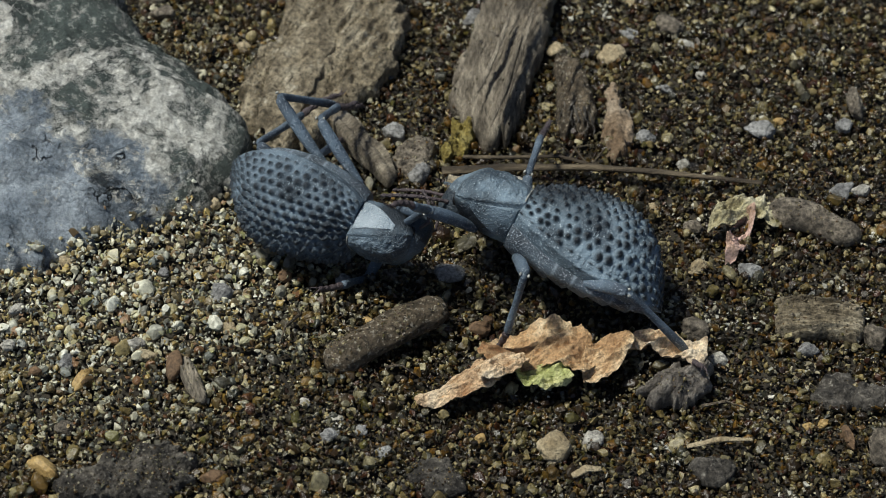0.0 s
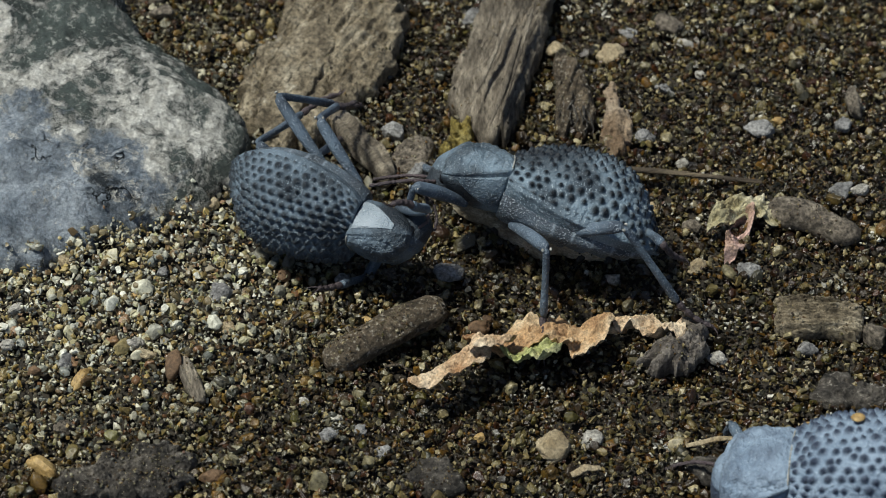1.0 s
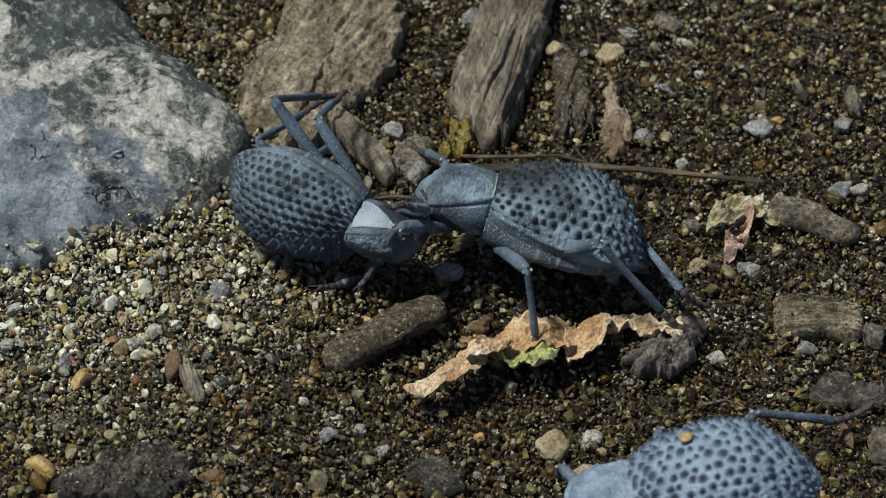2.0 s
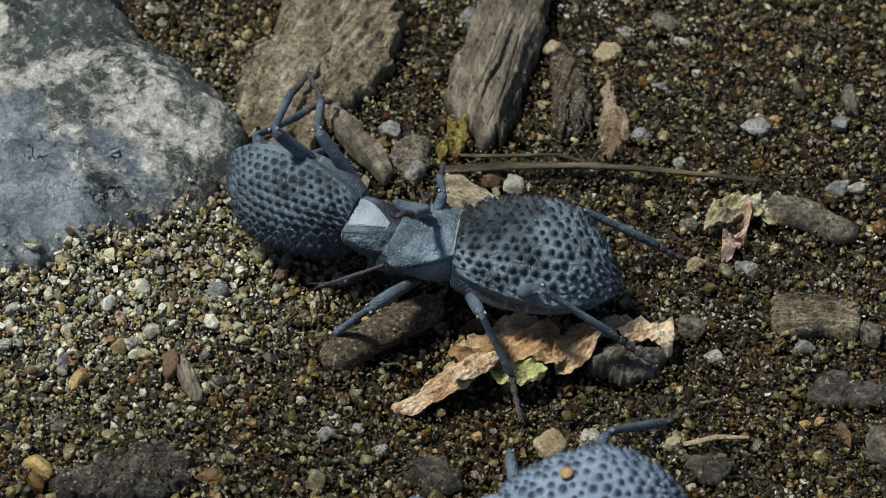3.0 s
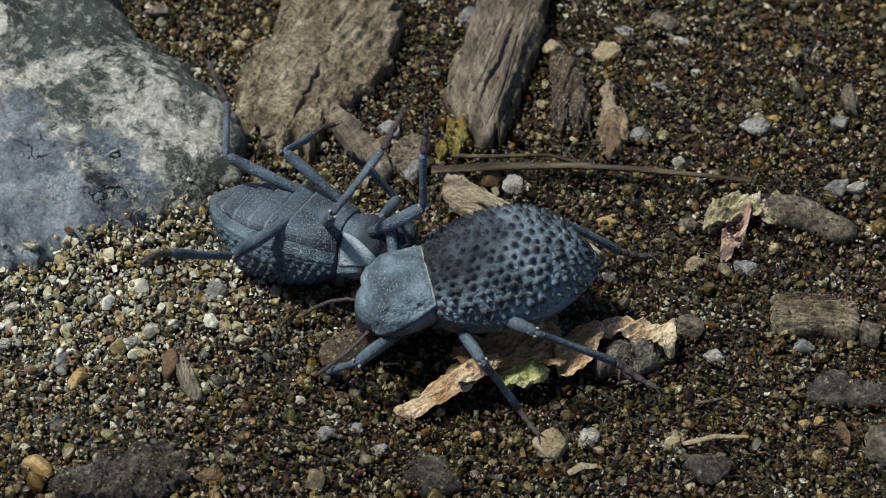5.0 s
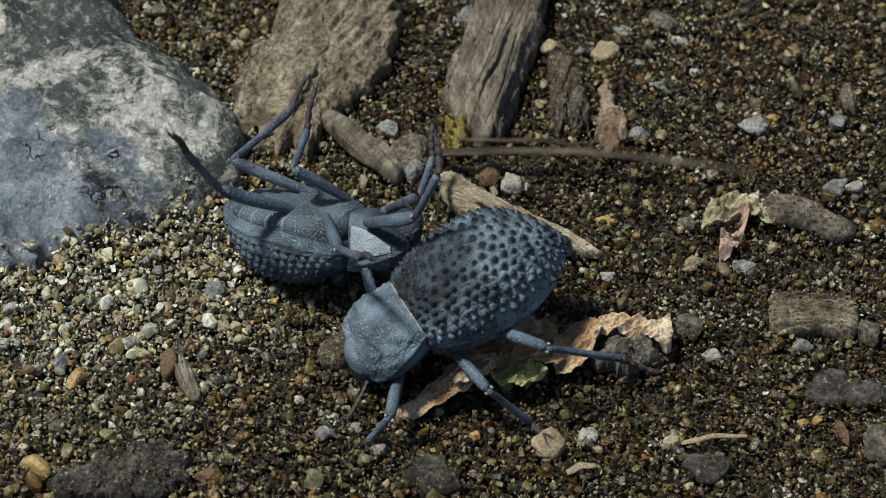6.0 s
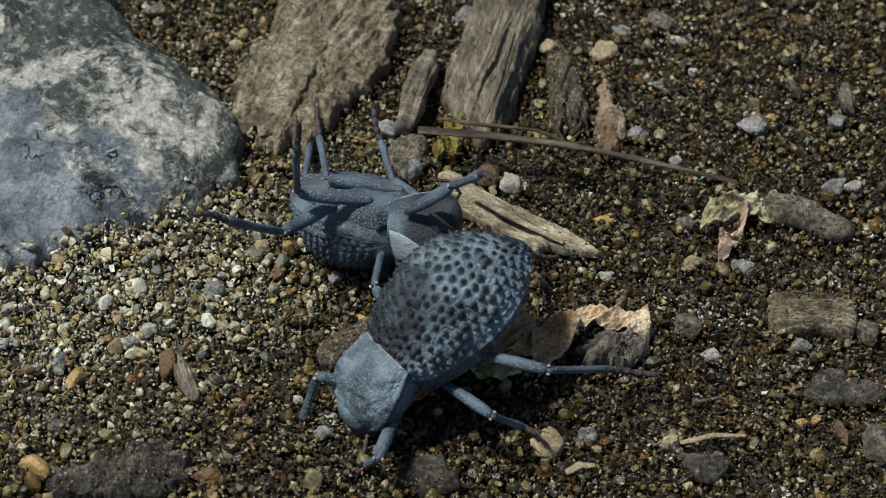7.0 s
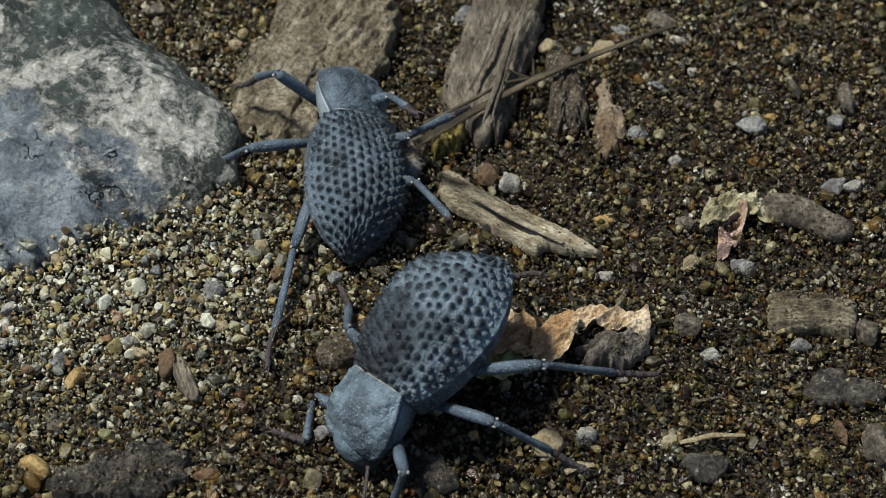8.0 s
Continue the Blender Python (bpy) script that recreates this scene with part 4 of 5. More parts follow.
def make_loose_chip():
    out = [(-4.6, 0.5), (-2.5, 1.2), (0, 1.0), (2.5, 1.2), (4.6, 0.6), (4.9, -0.5), (2.2, -0.9), (0, -1.2), (-2.6, -1.0), (-4.8, -0.5)]
    ob = slab("loose_chip", out, 1.4, M_CHIP, base=0.0, power=5, rough=0.3, rough_scale=0.5, rings=26, count=110, edge=0.9, seed=95, grain=(0, 0.5, 0.35))
    return tagged(ob, "loose brown wood chip lying against the flake", "wood chip", "wood chips")


make_rock()
make_wood()
for n_grit, (kind, count) in enumerate((("bark_slab", 420), ("twig_length", 260), ("flat_stone", 130), ("bark_flake", 420), ("wood_chip", 200), ("wood_block", 120), ("bark_piece", 60), ("pale_splinter", 90), ("bark_crumb", 60), ("soil_crumb", 130), ("splinter", 30))):
    adhering_grit(bpy.data.objects[kind], count, 70 + n_grit)
make_petal()
make_rootlets()
make_pebbles()
LEAF, CLOD, STRAW, CHIP = make_leaf(), make_clod(), make_straw(), make_loose_chip()


# ---------------------------------------------------------------- beetles
def profile(table, u):
    a = np.asarray(table, float)
    i = int(np.clip(np.searchsorted(a[:, 0], u) - 1, 0, len(a) - 2))
    s = (u - a[i, 0]) / (a[i + 1, 0] - a[i, 0])
    m = [(a[min(k + 1, len(a) - 1), 1] - a[max(k - 1, 0), 1]) / (a[min(k + 1, len(a) - 1), 0] - a[max(k - 1, 0), 0]) * (a[i + 1, 0] - a[i, 0]) for k in (i, i + 1)]
    return (2 * s ** 3 - 3 * s * s + 1) * a[i, 1] + (s ** 3 - 2 * s * s + s) * m[0] + (3 * s * s - 2 * s ** 3) * a[i + 1, 1] + (s ** 3 - s * s) * m[1]


SHELL = 13.6
WIDTH = ((0, 3.3), (0.06, 4.0), (0.2, 4.6), (0.42, 4.9), (0.62, 4.65), (0.8, 3.5), (0.92, 2.0), (1, 0.35))
TOP = ((0, 2.4), (0.06, 2.95), (0.2, 3.9), (0.42, 4.55), (0.62, 4.35), (0.78, 3.1), (0.9, 0.9), (1, -1.7))
KEEL = ((0, 0.3), (0.15, -0.3), (0.35, -0.9), (0.6, -1.3), (0.85, -1.6), (1, -1.85))
BELLY = ((0, -2.6), (0.3, -3.3), (0.6, -3.3), (0.85, -2.9), (1, -2.1))
NECK_WIDTH = ((0, 3.0), (0.15, 3.25), (0.5, 3.5), (0.8, 3.4), (0.95, 2.85), (1, 2.3))
NECK_TOP = ((0, 2.25), (0.1, 2.45), (0.45, 2.7), (0.75, 2.3), (0.94, 1.45), (1, 0.9))
NECK_RIM = ((0, 1.4), (0.3, 0.8), (0.7, 0.0), (1, -0.5))
NECK_LOW = ((0, -2.5), (0.4, -2.6), (0.8, -2.1), (1, -1.3))


def make_shell(dark_front=False, ribs=0.0):
    """The wing cases: a domed shell with rows of tubercles, a keel at the side and the smooth fold under it.
    dark_front: the front half is darker over the back. ribs: height of the ridges along the rows."""
    n, k, fold = 190, 190, 8
    rng = np.random.default_rng(3)
    knobs = []
    for row in range(19):
        v = (row + 0.5) / 19
        for i in range(15):
            u = (i + (0.5 if row % 2 else 0.0) + 0.35) / 15.2
            loose = 0.45 if ribs else 1.0
            knobs.append((u + rng.uniform(-0.017, 0.017) * loose, v + rng.uniform(-0.011, 0.011) * loose, rng.uniform(0.62, 1.25)))
    knobs = np.asarray(knobs)
    verts, worn_shaded, faces = [], [], []
    for i in range(n):
        u = i / (n - 1)
        x = -SHELL * u
        w, t, kz, b = (profile(tab, u) for tab in (WIDTH, TOP, KEEL, BELLY))
        row = []
        for j in range(k):
            v = j / (k - 1)
            a = math.pi * v
            p = np.array((x, w * math.copysign(abs(math.cos(a)) ** 0.92, math.cos(a)), kz + (t - kz) * math.sin(a) ** 0.86))
            nrm = np.array((0.15 * (u - 0.4) * -6, math.cos(a) / w * 5, math.sin(a)))
            nrm /= np.linalg.norm(nrm)
            arc = math.pi * (w + (t - kz)) / 2 * 1.05
            d2 = ((knobs[:, 0] - u) * SHELL) ** 2 + ((knobs[:, 1] - v) * arc) ** 2
            m = int(np.argmin(d2))
            d, size = math.sqrt(d2[m]), knobs[m, 2] * 0.3 * (0.55 + 0.45 * min(1, arc / 14))
            back = (u - knobs[m, 0]) * SHELL
            bump = math.exp(-(d / size) ** 2 * 1.3) * (0.36 if 0.03 < v < 0.97 else 0)
            dent = -0.08 * math.exp(-((d - size * 1.5) / (size * 0.7)) ** 2)
            seam = -0.1 * math.exp(-((v - 0.5) * arc / 0.12) ** 2)
            rim = 0.13 * math.exp(-((min(v, 1 - v) * arc) / 0.22) ** 2)
            p = p + nrm * (bump + dent + seam + rim - ribs * math.cos(2 * math.pi * 19 * v) * math.sin(a) + 0.05 * fbm(x, p[1], p[2], 0.6, 3) + 0.035 * noise.noise(Vector(p) * 4.2))
            row.append(p)
            darkened = dark_front * 0.97 / (1 + math.exp((u - 0.47 + 0.05 * fbm(x, p[1], 7.0, 0.5, 3)) * 34)) * max(0.0, 1 - (abs(v - 0.5) / 0.36) ** 4)
            darkened *= 0.93 + 0.3 * fbm(x, p[1], p[2], 0.9, 3)
            worn_shaded.append(min(1.0, max(darkened, 1.5 * math.exp(-((d / size) ** 2) * 1.1) * (1.0 if 0.03 < v < 0.97 else 0) * (0.75 + 0.35 * (back > 0)))))
        # the smooth fold from the keel inwards, both sides in one ring
        low = []
        for s in np.linspace(0.1, 1, fold):
            y = w * (1.0 - 0.16 * s)
            z = kz + (b - kz) * 0.4 * s
            low.append((y, z))
        row += [np.array((x, -y, z)) for y, z in low] + [np.array((x, y, z)) for y, z in low[::-1]]
        worn_shaded += [0.0] * (2 * fold)
        verts.append(row)
    v, f = loft(verts)
    worn_shaded += [0.0, 0.0]
    return solid("shell", v, f, M_WAX, worn_shaded=worn_shaded)


def make_abdomen():
    """The underside: a shallow boat of overlapping plates."""
    n, k = 170, 56
    rings, worn_shaded = [], []
    for i in range(n):
        u = i / (n - 1)
        w, kz, b = (profile(tab, u) for tab in (WIDTH, KEEL, BELLY))
        x = -SHELL * u * 0.985 + 0.1
        ring = []
        for j in range(k):
            a = 2 * math.pi * j / k
            up = math.sin(a)
            uu = u - 0.07 * math.cos(a) ** 2 * (1 - u)          # the plates' edges are arcs
            s = (uu - 0.3) / 0.68 * 5
            groove = math.exp(-(((s + 0.5) % 1.0 - 0.5) / 0.07) ** 2) if s > -0.5 else 0.0
            step = (0.4 * (s % 1.0) - 0.15 - 0.3 * groove if s > 0 else 0.18 * math.sin(u * 26)) * max(0.0, -up) ** 2
            worn_shaded.append(0.95 * groove)
            z = (kz + (b - kz) * 0.33) + (0.4 if up > 0 else (abs(b - kz) * 0.72 + step)) * up * (abs(up) ** -0.45 if abs(up) > 0.01 else 1)
            z += 0.04 * fbm(x, math.cos(a) * w, 1.0, 2.5, 2)
            ring.append((x, w * 0.87 * math.cos(a), z))
        rings.append(ring)
    v, f = loft(rings)
    return solid("abdomen", v, f, M_VENTER, worn_shaded=worn_shaded + [0.0, 0.0])


def make_pronotum():
    n, k = 80, 140
    rings, worn_shaded = [], []
    for i in range(n):
        u = i / (n - 1)
        w, t, s, b = (profile(tab, u) for tab in (NECK_WIDTH, NECK_TOP, NECK_RIM, NECK_LOW))
        x = 5.4 * u - 0.1
        ring = []
        for j in range(k):
            a = 2 * math.pi * j / k
            c, sn = math.cos(a), math.sin(a)
            y = w * math.copysign(abs(c) ** (0.85 if sn > 0 else 0.7), c) * (1.0 if sn > 0 else 0.93 + 0.07 * (1 + sn))
            z = s + (t - s) * sn ** 0.75 if sn >= 0 else s + (s - b) * -((-sn) ** 0.9)
            dent = -0.28 * sum(math.exp(-(((x - 2.6) / 1.1) ** 2 + ((y - q) / 0.9) ** 2)) for q in (-1.3, 1.3)) if sn > 0 else 0
            ridge = 0.26 * math.exp(-(min(a, abs(math.pi - a), abs(2 * math.pi - a)) / 0.06) ** 2)
            g = 0.05 * fbm(x, y, z, 3.2, 2) + 0.2 * fbm(x, y, z, 0.8, 3) * min(1.0, max(0.0, sn * 4))
            # underside darkened in the colour: dark cuticle plus painted shade
            under = (1 / (1 + math.exp((sn + 0.25) * 12))) * (1 / (1 + math.exp((1.5 - x) * 3))) if sn < 0.2 else 0.0
            worn_shaded.append(max(under, 0.2 + 0.45 * fbm(x, y, z, 0.7, 3) + 0.22 * fbm(x, y, z, 4.0, 2)))
            ring.append((x, y * (1 + (ridge + g) / w), z + dent + g))
        rings.append(ring)
    v, f = loft(rings)
    return solid("pronotum", v, f, M_WAX, worn_shaded=worn_shaded + [0.5, 0.9])


def make_collar():
    """The pale beaded hem at the back of the neck shield."""
    pts = [(-0.02, 3.05 * math.cos(a), 1.4 + 0.93 * math.sin(a) ** 0.75 if 0 < a < math.pi else 1.4) for a in np.linspace(0.0, math.pi, 60)]
    return rod("collar", pts, [0.075 * (0.85 + 0.2 * (i % 3 == 0)) for i in range(60)], M_HEM, 8, rough=0.2)


def make_side_plate(side):
    """The smooth plate under the neck shield's rim on one side."""
    n, k = 24, 16
    rings = []
    for layer in (1.03, 0.9):
        for i in range(n):
            u = 0.04 + 0.68 * i / (n - 1)
            w, s, b = (profile(tab, u) for tab in (NECK_WIDTH, NECK_RIM, NECK_LOW))
            line = []
            for j in range(k):
                a = 0.12 + (0.95 - 0.75 * (i / (n - 1)) ** 1.6) * j / (k - 1)
                c, sn = math.cos(a), math.sin(a)
                y = w * c ** 0.7 * (0.93 + 0.07 * (1 - sn)) * layer
                line.append((5.4 * u - 0.1, side * y, s - (s - b) * sn ** 0.9))
            rings.append(line)
    outer, inner = rings[:n], rings[n:]
    loops = [outer[i] + inner[i][::-1] for i in range(n)]
    v, f = loft(loops)
    return solid("side_plate", v, f, M_LIT_SIDE, worn_shaded=[0.0] * len(v))


def make_head():
    n, k = 34, 40
    wide = ((0, 2.1), (0.3, 2.15), (0.55, 1.9), (0.75, 1.6), (1, 0.9))
    tall = ((0, 1.7), (0.4, 1.7), (0.7, 1.25), (1, 0.45))
    rings = []
    for i in range(n):
        u = i / (n - 1)
        w, t = profile(wide, u), profile(tall, u)
        cx, cz = 4.2 + 2.0 * u, -0.3 - 2.0 * u
        rings.append([(cx + 0.5 * t * math.sin(a), w * math.cos(a), cz + t * math.sin(a) + 0.03 * fbm(cx, a, 2, 2.0, 2)) for a in np.linspace(0, 2 * math.pi, k, endpoint=False)])
    v, f = loft(rings)
    # lower head painted dark too, for cuticle and shade
    return solid("head", v, f, M_WAX, worn_shaded=[0.15 if p[2] > -0.4 else 0.85 for p in v])


def ball(name, at, size, mat, level=2):
    bm = bmesh.new()
    bmesh.ops.create_icosphere(bm, subdivisions=level, radius=1.0)
    v = [(at[0] + w.co.x * size[0], at[1] + w.co.y * size[1], at[2] + w.co.z * size[2]) for w in bm.verts]
    f = [[q.index for q in t.verts] for t in bm.faces]
    bm.free()
    return solid(name, v, f, mat)


def limb(name, length, radii, mat, bend=0.0, beads=0, squash=0.85):
    """A leg joint along +x from the origin, with a knob at both ends."""
    n, k = 40, 16
    rings = []
    for i in range(n):
        u = i / (n - 1)
        r = profile(radii, u)
        if beads:
            r *= 0.78 + 0.3 * abs(math.sin(math.pi * u * beads))
        r *= math.sqrt(max(0.0, 1 - max(0, (u - 0.94) / 0.06) ** 2)) * 0.9 + 0.1 if u > 0.94 else 1.0
        r *= math.sqrt(max(0.0, 1 - max(0, (0.05 - u) / 0.05) ** 2)) * 0.9 + 0.1 if u < 0.05 else 1.0
        rings.append([(length * u, r * math.cos(a) * squash, bend * math.sin(math.pi * u) + r * math.sin(a)) for a in np.linspace(0, 2 * math.pi, k, endpoint=False)])
    v, f = loft(rings)
    w = [0.35 * max(0, fbm(p[0], p[1] * 2, p[2] * 2, 1.3, 3)) for p in v]
    return solid(name, v, f, mat, worn_shaded=w)


def make_foot(length):
    """A jointed foot with two claws."""
    n, k = 40, 12
    rings = []
    for i in range(n):
        u = i / (n - 1)
        r = (0.3 - 0.08 * u) * (0.72 + 0.38 * abs(math.sin(math.pi * (0.12 + u * 4)))) * (0.4 if u in (0, 1) else 1)
        rings.append([(length * u, r * math.cos(a), -0.25 * math.sin(math.pi * u) + r * math.sin(a)) for a in np.linspace(0, 2 * math.pi, k, endpoint=False)])
    v, f = loft(rings)
    return solid("tarsus", v, f, M_TARSUS, worn_shaded=[0.0] * len(v))


def make_claw(length, side):
    rings = []
    for i in range(8):
        u = i / 7
        c = (length + 0.75 * math.sin(u * 1.3) - 0.05, side * (0.08 + 0.3 * u), -0.45 * u * u)
        rings.append([(c[0], c[1] + 0.09 * (1.1 - u) * math.cos(a), c[2] + 0.09 * (1.1 - u) * math.sin(a)) for a in np.linspace(0, 2 * math.pi, 6, endpoint=False)])
    v, f = loft(rings)
    return solid("claw", v, f, M_TARSUS, worn_shaded=[0.0] * len(v))


def make_antenna(side, swept=False):
    way = [(5.5, 1.6, -1.4), (6.2, 2.0, -2.2), (6.0, 2.2, -3.2), (5.4, 2.0, -4.2), (4.6, 1.6, -4.8)] if swept else [(5.5, 1.6, -1.4), (6.6, 2.4, -1.6), (8.0, 3.0, -2.0), (9.4, 3.3, -2.6), (10.6, 3.3, -3.2)]
    pts = between([(x, y * side, z) for x, y, z in way], 44)
    rad = [0.16 * (0.7 + 0.4 * abs(math.sin(math.pi * i / 43 * 10))) for i in range(44)]
    rad[-1] = 0.06
    return rod("antenna", pts, rad, M_TARSUS, 10, rough=0.05)


# hip, thigh, shin and foot lengths: front, middle, hind
HIPS = ((2.6, 1.5, -2.4), (-1.2, 2.0, -2.9), (-4.2, 1.9, -3.0))
THIGH, SHIN, FOOT = (6.2, 6.4, 7.8), (5.4, 7.0, 8.9), (2.8, 3.4, 4.0)
LEGS = ("front_left", "middle_left", "hind_left", "front_right", "middle_right", "hind_right")


MADE = {}


def shared(key, maker, *args):
    """The same mesh for the same part of every beetle."""
    if key not in MADE:
        ob = maker(*args)
        MADE[key] = (ob.name.split(".")[0], ob.data)
        return ob
    return new(*MADE[key])


SMALL = (0.9, 0.88, 0.88)


def make_beetle(label, pale=False, swept=False, size=(1, 1, 1)):
    """An empty at the waist with shell, neck shield, head, feelers and six jointed legs under it; returns it and its leg joints."""
    root = tagged(new("beetle"), label, "beetle", "beetles")
    root.empty_display_size = 0.002
    part(shared(f"shell{pale}{swept}", make_shell, not (pale or swept), 0.07 if swept else 0.0), root, "blue-grey wing cases with rows of dark tubercles")
    part(shared("abdomen", make_abdomen), root, "granular grey plated underside")
    part(shared("pronotum", make_pronotum), root, "smooth blue-grey neck shield")
    for q in (-1, 1):
        part(shared(f"plate{q}", make_side_plate, q), root, "waxy plate under the shield's rim, painted sunlit pale")
    part(shared("collar", make_collar), root, "thin pale hem behind the neck shield")
    head = part(shared("head", make_head), root)
    for s in (-1, 1):
        part(shared(f"eye{s}", ball, "eye", (5.0, 1.9 * s, -0.9), (0.4, 0.28, 0.55), M_EYE), head, "small black eye")
        part(shared(f"antenna{s}{swept}", make_antenna, s, swept), root, "thin beaded brown feeler")
    for ob in root.children:
        ob.scale = size
    joints = {}
    for i, leg in enumerate(LEGS):
        k = i % 3
        thigh = part(shared(f"femur{k}", limb, "femur", THIGH[k], ((0, 0.38), (0.12, 0.42), (0.55, 0.55), (0.85, 0.53), (1, 0.43)), M_LEG, 0.12), root)
        shin = part(shared(f"tibia{k}", limb, "tibia", SHIN[k], ((0, 0.31), (0.1, 0.34), (0.5, 0.33), (0.85, 0.39), (1, 0.36)), M_LEG, 0.05), root)
        for q in (-1, 1):
            part(shared(f"knee{q}", ball, "joint", (0.08, 0.33 * q, 0.06), (0.16, 0.11, 0.16), M_HEM), shin, "small cream joint at the knee")
        foot = part(shared(f"foot{k}", make_foot, FOOT[k]), root, "purple-brown jointed foot")
        for q in (-1, 1):
            part(shared(f"claw{k}{q}", make_claw, FOOT[k], q), foot, "curved dark claw")
        joints[leg] = (thigh, shin, foot)
    for ob in root.children_recursive:
        if not swept and ob.name.split(".")[0] == "side_plate":      # plain shell wax on these, without the painted highlight
            ob.material_slots[0].link, ob.material_slots[0].material = "OBJECT", M_WAX_PALE if pale else M_WAX
            ob["label"] = "dull waxy plate under the shield's rim"
        if ob.data.materials[0] == M_WAX and (pale or swept) and ob.material_slots[0].link == "DATA":
            ob.material_slots[0].link, ob.material_slots[0].material = "OBJECT", M_WAX_PALE if pale else M_WAX_SHADED
    return root, joints


# ---------------------------------------------------------------- what moves
def blend(rows, t):
    """The row at t, eased between its neighbours."""
    if t <= rows[0][0]:
        return rows[0], rows[0], 0.0
    for a, b in zip(rows, rows[1:]):
        if t <= b[0]:
            s = (t - a[0]) / (b[0] - a[0])
            return a, b, s * s * (3 - 2 * s) * 0.5 + s * 0.5
    return rows[-1], rows[-1], 0.0


def body_at(rows, t):
    a, b, s = blend(rows, t)
    p, q = (pose(r[1] * MM, r[2] * MM, r[3] * MM, r[4], r[5], r[6]) for r in (a, b))
    return Matrix.LocRotScale(p.translation.lerp(q.translation, s), p.to_quaternion().slerp(q.to_quaternion(), s), None)


def heading(az, el):
    az, el = radians(az), radians(el)
    return Vector((math.cos(az) * math.cos(el), math.sin(az) * math.cos(el), math.sin(el)))


def turned(a, b, s):
    return Vector((1, 0, 0)) if a.length == 0 else a.rotation_difference(b).slerp(a.rotation_difference(a), 1 - s) @ a


def leg_at(i, rows, t, size):
    """The three joints of leg i at t, in the beetle's space: thigh, shin and foot by azimuth and height of each."""
    a, b, s = blend(rows, t)
    side = 1 if i < 3 else -1
    hip = HIPS[i % 3]
    at = Vector((hip[0] * size[0], hip[1] * side * size[1], hip[2] * size[2])) * MM
    rest_way = Vector((0, side, 0))
    base = Matrix.Rotation(radians(90 * side), 3, "Z").to_quaternion()
    out = []
    for k, length in enumerate((THIGH[i % 3], SHIN[i % 3], FOOT[i % 3])):
        way = turned(heading(*a[1 + 2 * k:3 + 2 * k]), heading(*b[1 + 2 * k:3 + 2 * k]), s)
        out.append(Matrix.LocRotScale(at, rest_way.rotation_difference(way) @ base, None))
        at = at + way * length * MM
    return out


TIMES = sorted([i / 10 for i in range(81)] + [7.8333, 7.8667, 7.9333, 7.9667])
FLEX_A = [(0.0, 36.0, 0.0, 0.0), (3.85, 36.0, 0.0, 0.0), (4.15, 0.0, 0.0, 0.0), (4.7, 0.0, 0.0, 0.0), (5.8, 3.6, -5.5, -28), (6.4, 3.5, -10.0, -28), (6.6, 38.0, -3.4, -28), (7.2, 38.0, -3.0, -28), (7.4, 14.0, -11.2, -28), (7.8, 14.0, -1.7, -28), (7.9, 0.0, 0.0, 0.0), (8.0, 0.0, 0.0, 0.0)]
BODY_A = [
    (0, -6.70, -2.66, 6.08, 86.1, 2.8, -22.8),
    (1.7, -6.70, -2.66, 6.08, 86.1, 2.8, -22.8),
    (2.7, -6.72, -2.83, 6.67, 89.1, 3.5, -23.6),
    (3.85, -6.72, -2.83, 6.67, 89.1, 3.5, -23.6),
    (4, -7.07, -2.55, 6.34, 97.1, 10.2, -18.0),
    (4.15, -7.43, -4.15, 5.37, 162.6, -3.9, -19.0),
    (4.7, -7.43, -4.15, 5.37, 162.6, -3.9, -19.0),
    (5.8, -6.84, -4.74, 6.68, 156.5, -19.1, -26.6),
    (6.4, -6.84, -4.74, 6.68, 156.5, -19.1, -26.6),
    (6.5, -3.95, -3.89, 6.04, 145.1, -19.7, -41.9),
    (6.6, -2.96, -3.46, 6.39, 157.8, -24.7, -41.5),
    (7.2, -2.96, -3.46, 6.39, 157.8, -24.7, -41.5),
    (7.4, -4.98, -5.95, 6.15, 155.6, -19.5, -48.5),
    (7.8, -4.98, -5.95, 6.15, 155.6, -19.5, -48.5),
    (7.9, -5.25, 4.97, 5.33, 39.1, -14.8, 94.2),
    (7.9667, -7.05, 8.97, 5.33, 39.1, -14.8, 94.2),
    (8, -7.05, 8.97, 5.33, 39.1, -14.8, 94.2),
]
